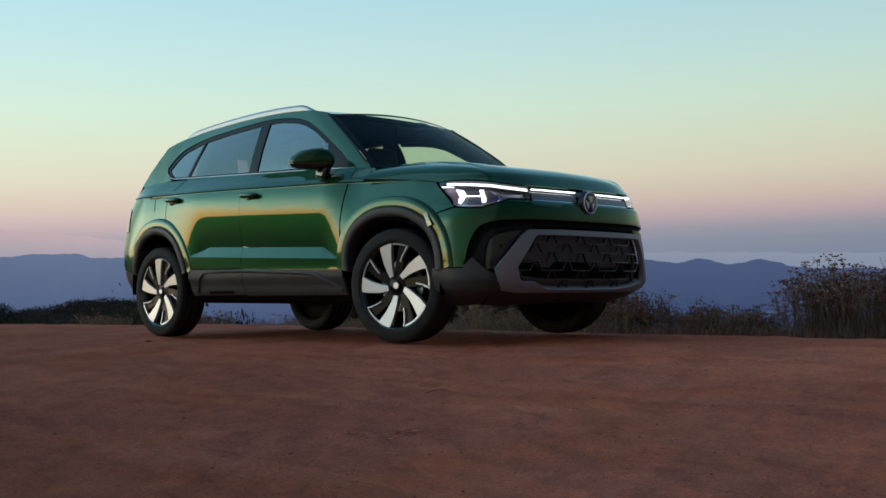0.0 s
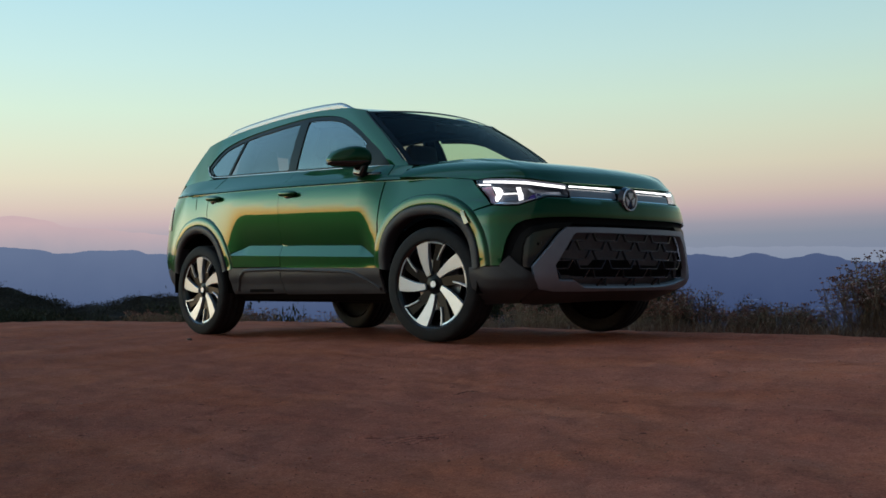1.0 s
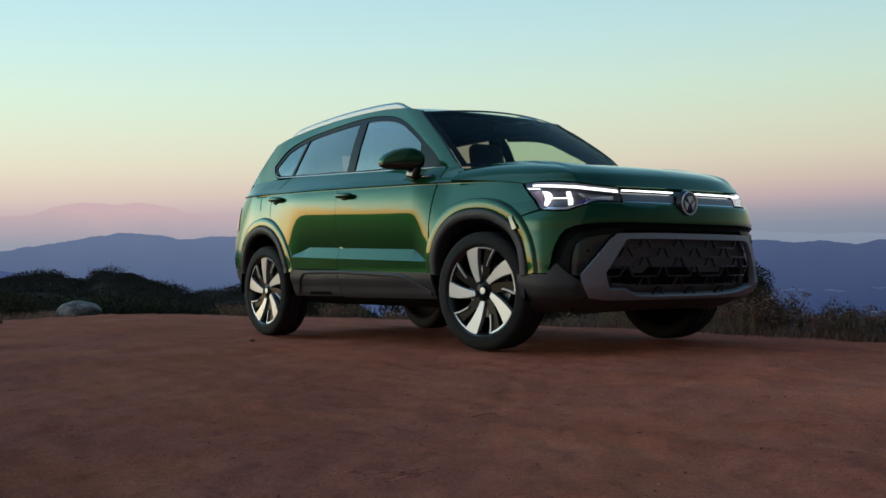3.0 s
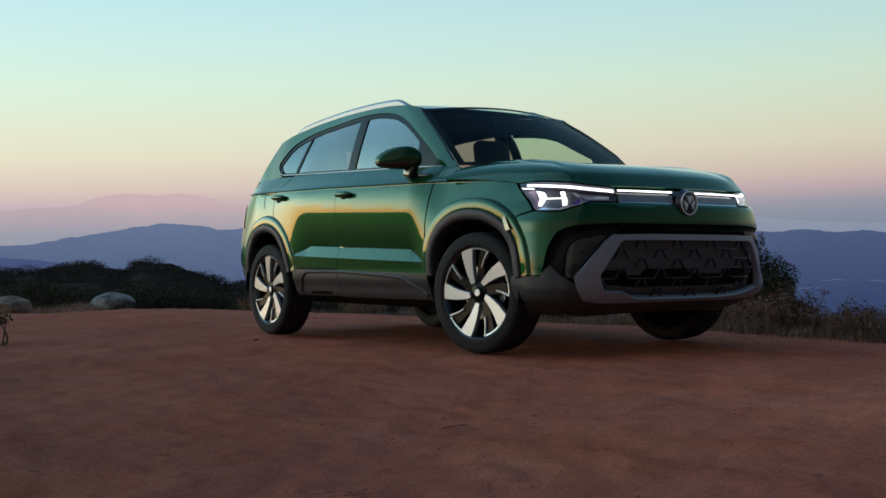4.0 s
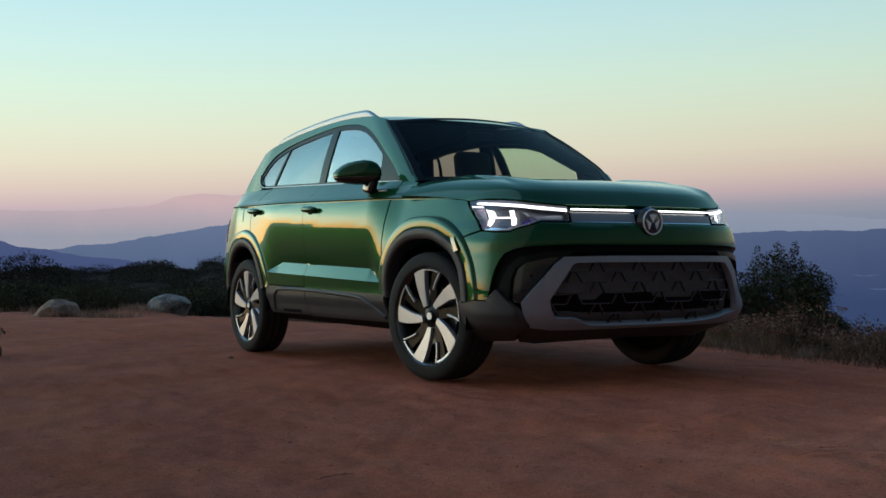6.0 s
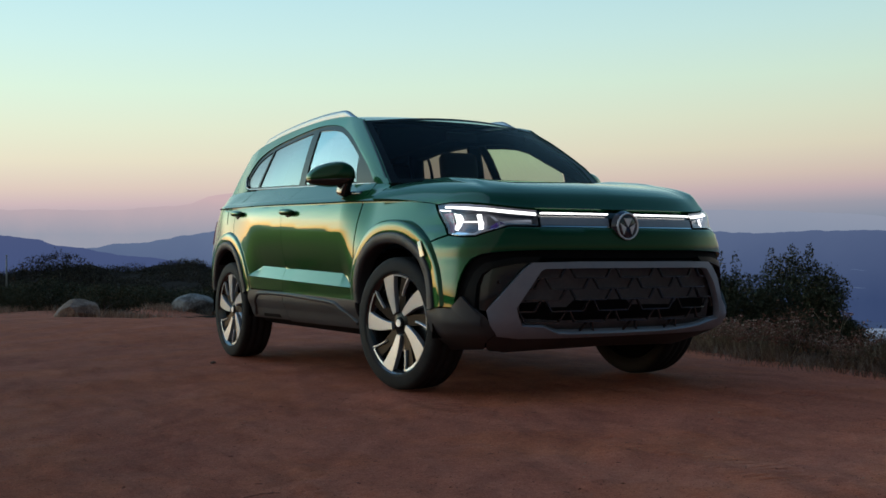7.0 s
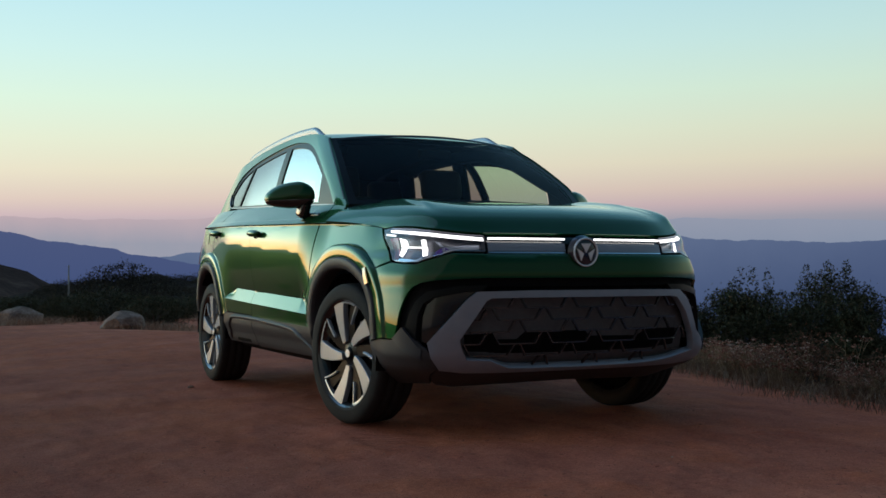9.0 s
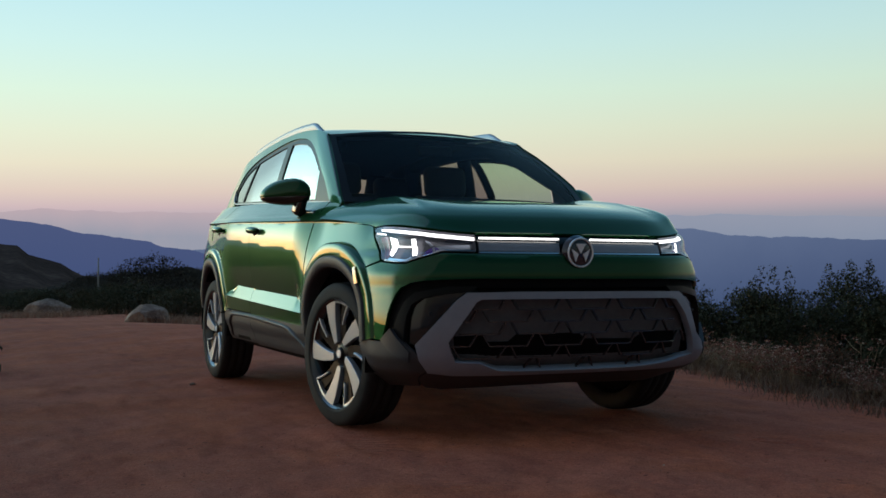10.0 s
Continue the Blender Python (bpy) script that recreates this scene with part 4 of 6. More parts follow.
# roof rails
for m in (1, -1):
    xs = np.r_[np.linspace(.28, .03, 7), np.linspace(-.09, -1.2, 14), np.linspace(-1.29, -1.47, 5)]
    lift = .047 * smooth((.30 - xs) / .2) * smooth((xs + 1.49) / .22) + .004
    ys = -side_glass(xs, CANT(xs))[:, 1] - .022
    rail = []
    for out, up in ((.013, -.024), (.017, -.006), (.014, .006), (.004, .012), (-.008, .011), (-.015, .004), (-.015, -.024)):
        rail.append(np.stack([xs, m * -(ys + out), CANT(xs) + lift - .014 + np.where(up < -.02, np.minimum(up, -(lift * .75)), up)], -1))
    part("roof_rail", sheet(np.stack(rail), m < 0), RAIL, car, "brushed aluminium roof rail")

# floor pan and closing pieces
bm = bmesh.new()
box(bm, (3.6, 1.35, .10), (-.1, 0, .27), .03)
box(bm, (.9, 1.0, .35), (1.45, 0, .45), .05)
part("underbody", bm, DARK, car)
bm = bmesh.new()
box(bm, (.10, 1.3, .08), (-1.34, 0, .30), .03)
part("axle", bm, DARK, car)
bm = bmesh.new()
box(bm, (.10, 1.3, .08), (1.34, 0, .28), .03)
part("axle", bm, DARK, car)
for c in (side_chart, mirrored(side_chart)):
    part("inner_side", panel([(-.86, .24), (.88, .24), (.88, 1.10), (-1.15, 1.17), (-1.15, .90), (-.95, .75)], c, .1, 0, 0, -.03), DARK, car)
    part("inner_wing", panel([(.90, 1.0), (1.72, .93), (1.70, .80), (1.33, .88), (1.0, .80), (.9, .6)], c, .1, 0, 0, -.05), DARK, car)
part("under_bonnet", panel([(.1, -.8), (1.05, -.8), (1.05, .8), (.1, .8)], hood_chart, .1, 0, 0, -.06), DARK, car)


# inside
def car_seat(x, y, wide=.50, name="front_seat"):
    bm = bmesh.new()
    box(bm, (.50, wide, .16), (x + .12, y, .62), .05, pose(0, 0, 0, 0, -8, 0))
    seat = part(name, bm, SEAT, car, "dark seat")
    auto_smooth(seat.data)
    bm = bmesh.new()
    box(bm, (.14, wide, .62), (x - .20, y, .93), .06, pose(0, 0, 0, 0, -14, 0))
    part("backrest", auto_smooth(part_mesh(bm)), SEAT, seat)
    for dy in ((0,) if wide < .8 else (-.42, 0, .42)):
        bm = bmesh.new()
        box(bm, (.11, .29, .21), (x - .30, y + dy, 1.325), .05, pose(0, 0, 0, 0, -10, 0), 4)
        part("headrest", auto_smooth(part_mesh(bm)), SEAT, seat)
        part("headrest_post", tube([(x - .28, y + dy - .05, 1.18), (x - .29, y + dy - .05, 1.27)], .006, 6), CHROME, seat)


car_seat(.20, -.37, .54)
car_seat(.20, .37, .54)
car_seat(-.85, 0, 1.25, "rear_bench")
bm = bmesh.new()
box(bm, (.50, 1.38, .24), (.80, 0, .985), .07, pose(0, 0, 0, 0, 6, 0), 3)
part("dashboard", auto_smooth(part_mesh(bm)), DARK, car, "dark dashboard")
wheel_rim = lathe([(.175 + .014 * math.cos(a), .014 * math.sin(a)) for a in np.linspace(0, 2 * np.pi, 10)], 40)
wheel_rim.transform(pose(.52, .37, 1.0, 0, 0, 90) @ pose(0, 0, 0, 22, 0, 0))
part("steering_wheel", wheel_rim, DARK, car)
bm = bmesh.new()
box(bm, (.03, .22, .06), (.56, 0, 1.455), .012)
part("inner_mirror", bm, DARK, car, "rear-view mirror")
for m in (-1, 1):
    px = np.linspace(.40, -1.5, 12)
    part("inner_rail", tube(np.stack([px, m * np.full(12, .545), CANT(px) - .07], -1), .05, 8), DARK, car)
    part("inner_pillar", tube([(-.27, m * .655, 1.12), (-.25, m * .61, 1.35), (-.24, m * .57, 1.52)], .05, 8), DARK, car)
    part("inner_pillar", tube([(-1.16, m * .62, 1.15), (-1.1, m * .58, 1.35), (-1.05, m * .54, 1.50)], .06, 8), DARK, car)
    part("inner_pillar", tube([(-1.74, m * .53, 1.15), (-1.67, m * .50, 1.30), (-1.54, m * .48, 1.46)], .11, 8), DARK, car)
for c in (side_glass, left_glass):
    trim = [(-.16, 1.492), (.04, 1.478), (.16, 1.462), (.284, 1.424), (.43, 1.342), (.58, 1.262), (.715, 1.198), (.80, 1.15), (.87, 1.15), (.735, 1.285), (.60, 1.395), (.44, 1.495), (.25, 1.545), (-.16, 1.56)]
    part("pillar_lining", panel(trim, c, .04, .01, 0, -.022), DARK, car, "dark lining of the front pillar")
hl = np.stack([roof(rx, np.full(60, r)) - np.array([0, 0, .045]) for r in np.linspace(-.96, .96, 9)])
part("headlining", sheet(hl), DARK, car)


# wheels
def wheel_meshes():
    R, out = .352, {}
    out["tyre"] = (lathe([(.262, -.10), (.272, -.112), (.283, -.1165), (.288, -.1145), (.31, -.1185), (.313, -.117), (.325, -.117), (.340, -.108), (.349, -.095), (.351, -.062), (.344, -.058), (.344, -.050), (R, -.046), (R, -.012), (.345, -.008), (.345, .008), (R, .012), (R, .046), (.344, .050), (.344, .058), (.351, .062), (.349, .095), (.340, .108), (.325, .117), (.30, .118), (.272, .112), (.262, .10)], 96), RUBBER)
    out["barrel"] = (lathe([(.268, -.112), (.262, -.105), (.250, -.09), (.235, -.03), (.232, .05), (.245, .095), (.262, .10)], 80), RIM_BLACK)
    return out


def blade_mesh(a0, a1, r0, r1, w0, w1, y0, y1, thick=.022, skew=0.0):
    """A spoke face: from radius r0 at angle a0 to r1 at a1 (degrees clockwise from the top), widths w0 and w1."""
    verts, faces = [], []
    n = 7
    for i in range(n):
        k = i / (n - 1)
        r, a, w = r0 + (r1 - r0) * k, math.radians(a0 + (a1 - a0) * k), w0 + (w1 - w0) * k
        y = y0 + (y1 - y0) * k
        c, t = np.array([math.sin(a), 0, math.cos(a)]), np.array([math.cos(a), 0, -math.sin(a)])
        e = .0025
        for u, dy in ((-.5, thick), (-.5, e), (-.5, 0), (.5, 0), (.5, e), (.5, thick)):
            inn = e if dy == 0 else 0
            verts.append(c * r + t * (u * (w - 2 * inn) + skew * (k - .5)) + np.array([0, y + dy, 0]))
    for i in range(n - 1):
        for j in range(5):
            p = i * 6 + j
            faces.append((p, p + 1, p + 7, p + 6))
    faces += [tuple(range(6))[::-1], tuple((n - 1) * 6 + j for j in range(6))]
    me = mesh_of("blade", verts, faces)
    return auto_smooth(me, 20)


WM = wheel_meshes()
BLADE = blade_mesh(-10, 1, .062, .262, .034, .100, -.088, -.102, .03, .012)
SPOKE_BACK = blade_mesh(24, 30, .055, .262, .060, .060, -.070, -.086, .03)
FIN = blade_mesh(31, 40, .150, .262, .010, .012, -.092, -.100, .02)
HUB = lathe([(.0005, -.090), (.026, -.090), (.030, -.087), (.034, -.078), (.062, -.070), (.068, -.03)], 40)
CAPR = lathe([(.0005, -.0915), (.014, -.0925), (.0195, -.0922), (.021, -.089)], 24)
LIP = lathe([(.262, -.098), (.2635, -.105), (.268, -.1075), (.2715, -.105), (.272, -.10)], 80)
BOLT = lathe([(.0005, -.082), (.009, -.082), (.011, -.075), (.011, -.06)], 8)
BACK = lathe([(.0005, .055), (.20, .06), (.235, .075), (.262, .101)], 48)
DISC = lathe([(.06, -.02), (.16, -.02), (.16, .0), (.06, .0)], 48)
arc = np.radians(np.linspace(6, 37, 12))
ARC_RIM = mesh_of("arc", [p for a in arc for p in ((math.sin(a) * .250, -.0995, math.cos(a) * .250), (math.sin(a) * .264, -.102, math.cos(a) * .264))], [(2 * i, 2 * i + 2, 2 * i + 3, 2 * i + 1) for i in range(11)])
for me in (HUB, CAPR, LIP, BOLT, DISC):
    auto_smooth(me, 40)


def wheel(at, phase, flip):
    m = Matrix.Translation(at[:3]) @ pose(0, 0, 0, 0, 0, at[3] + (180 if flip else 0)) @ Matrix.Diagonal((at[4], .94, at[4], 1))
    w = part("wheel", WM["barrel"][0], WM["barrel"][1], car, "black and machined alloy wheel")
    w.matrix_basis = m
    part("tyre", WM["tyre"][0], RUBBER, w, "black road tyre")
    part("rim_lip", LIP, RIM_CUT, w)
    part("hub", HUB, TRIM_BLACK, w)
    part("centre_cap", CAPR, EMBLEM_SILVER, w, "small silver mark on the black cap")
    part("brake_disc", DISC, RAIL, w)
    # added black disc, stands in for shade inside the far wheels
    part("dark_backing", BACK, DARK, w)
    for k in range(5):
        turn = pose(0, 0, 0, 0, phase + 72 * k, 0)
        for name, me, mat, lab in (("spoke_blade", BLADE, RIM_CUT, "wide machined spoke face"), ("spoke", SPOKE_BACK, TRIM_BLACK, ""), ("spoke_fin", FIN, RIM_CUT, ""), ("rim_arc", ARC_RIM, RIM_CUT, "")):
            part(name, me, mat, w, lab).matrix_basis = turn
        b = part("wheel_bolt", BOLT, CHROME, w)
        b.matrix_basis = turn @ Matrix.Translation((math.sin(radians(12)) * .052, .012, math.cos(radians(12)) * .052))


wheel((1.34, -.785, .342, 9, 1.005), -18, False)
wheel((-1.34, -.772, .310, 0, 1.0), -6, False)
wheel((1.34, .795, .346, 9, 1.005), 20, True)
wheel((-1.34, .772, .310, 0, 1.0), 40, True)


# ---- ground, hills and far ridges ----
def softplus(v, k=3.0):
    return np.logaddexp(0, np.asarray(v, float) * k) / k


EDGE = Pchip([-60, -30, -20, -12, -9, -6, -4, -1, 0, 1.5, 3, 5, 9, 40], [12, 7.5, 3.6, 2.4, 2.5, 2.9, 3.0, 3.1, 2.7, 2.25, 2.1, 2.3, 3.5, 14])


def wave(x, y, seed, size):
    """Smooth noise on a plane, about -1 to 1."""
    r = np.random.RandomState(seed)
    out = np.zeros(np.broadcast(x, y).shape)
    for i in range(9):
        a, f, ph = r.uniform(0, 2 * np.pi), r.uniform(.5, 1.9) / size, r.uniform(0, 2 * np.pi)
        out += np.sin(2 * np.pi * f * (x * np.cos(a) + y * np.sin(a)) + ph + 1.3 * np.sin(2 * np.pi * f * .6 * (x * np.sin(a) - y * np.cos(a)) + 2 * ph))
    return out / 4.5


def ground_z(x, y):
    """A bare shelf on a ridge: it sinks gently all round, and breaks off to the valley behind the car."""
    x, y = np.asarray(x, float), np.asarray(y, float)
    z = -.034 * softplus(-x - 1.7) - .045 * softplus(y - 1.0) - .05 * softplus(np.minimum(-y, 25) - .6)
    z = np.maximum(z, -1.9 + .0 * x)
    past = np.maximum(y - EDGE(x) - .9, 0)
    z = z - .34 * np.minimum(past, 10) - .30 * softplus(np.minimum(past, 700) - 10, .5)
    far = smooth((np.hypot(x, y) - 60) / 400)
    z = z - far * 12 * smooth((y + 40) / 60)
    r = np.hypot(x, y)
    z = z + smooth((r - 14) / 30) * .35 * wave(x, y, 5, 14) + smooth((r - 700) / 900) * 9 * wave(x, y, 6, 260)
    near = 1 - smooth((r - 14) / 12)
    fine = smooth((x - 1.0) / .8) * (1 - smooth((x - 5.6) / .4)) * smooth((y + 4.2) / .4) * (1 - smooth((y - 1.2) / .4))
    z = z + fine * (.0015 * wave(x, y, 8, .075) * (1 + .7 * wave(x, y, 9, .5)) + .0014 * wave(x, y, 10, .045))
    z = z + near * (.008 * wave(x, y, 1, .9) + .0055 * wave(x, y, 2, .30) + .0026 * wave(x, y, 3, .13))
    under = np.exp(-((np.abs(np.abs(x) - 1.34) / .22) ** 4) - ((np.abs(np.abs(y) - .78) / .22) ** 4))
    z = z + .14 * np.exp(-((x + 8) / 3.5) ** 2 - ((y - 1) / 2) ** 2) + .07 * np.exp(-((x + 4) / 1.8) ** 2 - ((y - 1.8) / 1.2) ** 2)     # low swells behind the car
    settle = (-.030 + .0085 * np.clip(x, -4, 4)) * (1 - smooth((r - 4) / 9))
    return z * (1 - under) + settle


def spread(lo, hi, step, out, grow=1.13):
    mid = list(np.arange(lo, hi, step))
    left, right, d = [lo], [hi], step
    while right[-1] < out:
        d *= grow
        right.append(right[-1] + d)
        left.append(left[-1] - d)
    return np.array(left[:0:-1] + mid + right)


def dirt_material():
    m = material("red_dirt", (.15, .07, .045), .95)
    n, l = m.node_tree.nodes, m.node_tree.links
    b = n["Principled BSDF"]
    b.inputs["Specular IOR Level"].default_value = .08
    b.inputs["Diffuse Roughness"].default_value = 1.0
    co = n.new("ShaderNodeTexCoord")

    def noise_of(scale, detail, rough=.6, stretch=None):
        t = n.new("ShaderNodeTexNoise")
        t.inputs["Scale"].default_value, t.inputs["Detail"].default_value, t.inputs["Roughness"].default_value = scale, detail, rough
        if stretch:
            mp = n.new("ShaderNodeMapping")
            mp.inputs["Scale"].default_value, mp.inputs["Rotation"].default_value = stretch, (0, 0, radians(-12))
            l.new(co.outputs["Object"], mp.inputs["Vector"])
            l.new(mp.outputs[0], t.inputs["Vector"])
        else:
            l.new(co.outputs["Object"], t.inputs["Vector"])
        return t.outputs["Fac"]

    def mixed(f, a, c):
        x = n.new("ShaderNodeMix")
        for key, v in (("Factor", f), ("A", a), ("B", c)):
            if isinstance(v, (int, float)):
                x.inputs[key].default_value = v
            else:
                l.new(v, x.inputs[key])
        return x.outputs["Result"]

    broad, patch, grain, tracks, grit = noise_of(.35, 5), noise_of(3.0, 8, .7), noise_of(46, 8, .85), noise_of(1.0, 5, .6, (.35, 3.2, 1)), noise_of(170, 4, .8)
    tone = mixed(.70, mixed(.42, broad, tracks), mixed(.78, patch, mixed(.5, grain, grit)))
    ramp = ramp_of(n, [(.38, (.174, .050, .036)), (.44, (.368, .108, .071)), (.50, (.548, .169, .105)), (.58, (.72, .265, .170))])
    l.new(tone, ramp.inputs[0])
    hue, shift_ = n.new("ShaderNodeMix"), ramp_of(n, [(.42, (1.03, .98, .88)), (.50, (1, 1, 1)), (.58, (.98, 1.0, 1.05))])
    hue.data_type, hue.blend_type = "RGBA", "MULTIPLY"
    hue.inputs["Factor"].default_value = 1.0
    l.new(noise_of(1.1, 6, .65), shift_.inputs[0])
    l.new(ramp.outputs[0], hue.inputs["A"])
    l.new(shift_.outputs[0], hue.inputs["B"])
    stones = n.new("ShaderNodeTexVoronoi")
    stones.inputs["Scale"].default_value, stones.inputs["Randomness"].default_value = 34, 1
    l.new(co.outputs["Object"], stones.inputs["Vector"])
    bits = ramp_of(n, [(.05, (1, 1, 1)), (.16, (0, 0, 0))])
    l.new(stones.outputs["Distance"], bits.inputs[0])
    some = ramp_of(n, [(.55, (0, 0, 0)), (.62, (1, 1, 1))])
    l.new(patch, some.inputs[0])
    spots = n.new("ShaderNodeMath")
    spots.operation = "MULTIPLY"
    l.new(bits.outputs[0], spots.inputs[0])
    l.new(some.outputs[0], spots.inputs[1])
    tint = n.new("ShaderNodeMix")
    tint.data_type = "RGBA"
    tint.inputs["B"].default_value = (.26, .15, .105, 1)
    l.new(spots.outputs[0], tint.inputs["Factor"])
    l.new(hue.outputs["Result"], tint.inputs["A"])
    l.new(tint.outputs["Result"], b.inputs["Base Color"])
    hgt = n.new("ShaderNodeMath")
    hgt.operation = "MULTIPLY_ADD"
    hgt.inputs[1].default_value = .55
    l.new(spots.outputs[0], hgt.inputs[0])
    l.new(mixed(.86, patch, mixed(.42, grain, grit)), hgt.inputs[2])
    # faint tyre prints where the car rolled in
    xyz, lane, rows, dent = n.new("ShaderNodeSeparateXYZ"), n.new("ShaderNodeMapRange"), n.new("ShaderNodeTexWave"), n.new("ShaderNodeMath")
    l.new(co.outputs["Object"], xyz.inputs[0])
    fold = xyz.outputs[1]
    for op, v in (("ABSOLUTE", None), ("SUBTRACT", .85), ("ABSOLUTE", None)):
        step = n.new("ShaderNodeMath")
        step.operation = op
        l.new(fold, step.inputs[0])
        if v:
            step.inputs[1].default_value = v
        fold = step.outputs[0]
    l.new(fold, lane.inputs["Value"])
    lane.inputs["From Min"].default_value, lane.inputs["From Max"].default_value = .115, .085
    turned = n.new("ShaderNodeMapping")
    turned.inputs["Rotation"].default_value = (0, 0, radians(28))
    l.new(co.outputs["Object"], turned.inputs["Vector"])
    l.new(turned.outputs[0], rows.inputs["Vector"])
    rows.inputs["Scale"].default_value, rows.inputs["Distortion"].default_value, rows.inputs["Detail"].default_value = 6.5, 1.2, 3
    worn = ramp_of(n, [(.42, (0, 0, 0)), (.60, (1, 1, 1))])
    l.new(noise_of(1.4, 4), worn.inputs[0])
    print_height = lane.outputs[0]
    for other in (rows.outputs["Fac"], worn.outputs[0]):
        step = n.new("ShaderNodeMath")
        step.operation = "MULTIPLY"
        l.new(print_height, step.inputs[0])
        l.new(other, step.inputs[1])
        print_height = step.outputs[0]
    dent.operation = "MULTIPLY_ADD"
    dent.inputs[1].default_value = -.8
    l.new(print_height, dent.inputs[0])
    l.new(hgt.outputs[0], dent.inputs[2])
    hgt = dent
    k = n.new("ShaderNodeBump")
    k.inputs["Strength"].default_value, k.inputs["Distance"].default_value = 1.0, .017
    l.new(hgt.outputs[0], k.inputs["Height"])
    l.new(k.outputs[0], b.inputs["Normal"])
    return m


DIRT = dirt_material()
SCRUB = vary(material("scrub_slope", (.03, .03, .025), .95, Specular_IOR_Level=0), [(.35, (.020, .017, .014)), (.55, (.045, .034, .026)), (.7, (.085, .058, .042))], .12, 9, .6, 1.2, .5)
GX, GY = spread(-9, 9, .06, 4700, 1.10), spread(-8.5, 4.5, .06, 4700, 1.10)
GX = np.r_[GX[GX < 1.0], np.arange(1.0, 6.0, .018), GX[GX > 6.0]]
GY = np.r_[GY[GY < -4.2], np.arange(-4.2, 1.6, .018), GY[GY > 1.6]]
X, Y = np.meshgrid(GX, GY, indexing="ij")
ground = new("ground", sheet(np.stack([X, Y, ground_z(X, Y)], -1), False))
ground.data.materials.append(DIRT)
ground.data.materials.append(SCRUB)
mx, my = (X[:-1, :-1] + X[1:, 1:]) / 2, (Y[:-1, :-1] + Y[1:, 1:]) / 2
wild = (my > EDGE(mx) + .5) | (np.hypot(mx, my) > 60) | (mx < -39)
# ground beyond 1100 m takes the glowing haze colour
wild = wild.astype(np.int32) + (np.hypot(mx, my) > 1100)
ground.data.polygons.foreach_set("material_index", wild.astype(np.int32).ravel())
tagged(ground, "bare red-brown packed dirt on a ridge above a valley", "ground", kind="structure")


def haze_glow_material(name, top, low, z0, z1, body=(.003, .004, .005), shade=None):
    """Far land with blue evening haze painted in as emission, graded by height."""
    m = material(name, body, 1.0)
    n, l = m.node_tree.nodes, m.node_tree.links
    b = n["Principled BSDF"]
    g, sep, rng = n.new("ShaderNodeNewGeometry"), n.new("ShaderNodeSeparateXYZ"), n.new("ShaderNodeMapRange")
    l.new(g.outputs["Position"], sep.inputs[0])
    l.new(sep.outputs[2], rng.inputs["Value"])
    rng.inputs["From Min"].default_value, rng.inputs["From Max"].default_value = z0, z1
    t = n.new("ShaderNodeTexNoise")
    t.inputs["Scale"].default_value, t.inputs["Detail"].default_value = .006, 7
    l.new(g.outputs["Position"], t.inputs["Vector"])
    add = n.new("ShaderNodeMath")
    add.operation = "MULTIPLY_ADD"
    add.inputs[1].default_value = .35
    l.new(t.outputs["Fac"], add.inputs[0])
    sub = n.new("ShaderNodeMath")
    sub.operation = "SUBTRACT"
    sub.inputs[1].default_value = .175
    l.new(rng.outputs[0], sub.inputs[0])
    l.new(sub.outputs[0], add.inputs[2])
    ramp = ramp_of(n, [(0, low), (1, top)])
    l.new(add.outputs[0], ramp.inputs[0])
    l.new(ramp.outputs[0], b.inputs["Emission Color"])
    if shade:                                       # the painted haze is darkened towards greater x
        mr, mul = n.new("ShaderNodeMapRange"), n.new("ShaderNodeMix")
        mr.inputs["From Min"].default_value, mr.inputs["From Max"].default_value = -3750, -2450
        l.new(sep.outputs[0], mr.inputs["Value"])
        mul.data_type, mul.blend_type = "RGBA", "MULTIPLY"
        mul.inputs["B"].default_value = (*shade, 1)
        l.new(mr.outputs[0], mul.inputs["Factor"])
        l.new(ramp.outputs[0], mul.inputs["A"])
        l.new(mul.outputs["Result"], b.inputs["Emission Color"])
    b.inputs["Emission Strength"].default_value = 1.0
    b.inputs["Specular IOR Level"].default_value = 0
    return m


def ridge(name, far, stops, rough, low, mat, label, seed, a0=60, a1=420, depth=150):
    """A far range: a crest at the given bearings and heights (degrees), with slopes in front of it."""
    az = np.arange(a0, a1, .12)
    crest = Pchip(*zip(*sorted(stops)))(az)
    r = np.random.RandomState(seed)
    for k, amp in ((1.7, .5), (4.1, .3), (9.3, .16), (21, .08), (43, .05)):
        crest = crest + rough * amp * np.sin(az * k + r.uniform(0, 6) + 1.5 * np.sin(az * k * .37 + r.uniform(0, 6)))
    rows = []
    for i, t in enumerate(np.linspace(0, 1, 9)):
        d = far - depth * t
        fold = 1 + .004 * np.sin(az * 5.3 + 3 * t) * t * (1 - t) * 4
        z = far * np.tan(np.radians(crest)) * (1 - t) ** 1.3 + low * (1 - (1 - t) ** 1.3)
        rows.append(np.stack([d * fold * np.cos(np.radians(az)), d * fold * np.sin(np.radians(az)), z], -1))
    ob = new(name, sheet(np.stack(rows), True))
    ob.data.materials.append(mat)
    return tagged(ob, label, "backdrop", kind="structure")


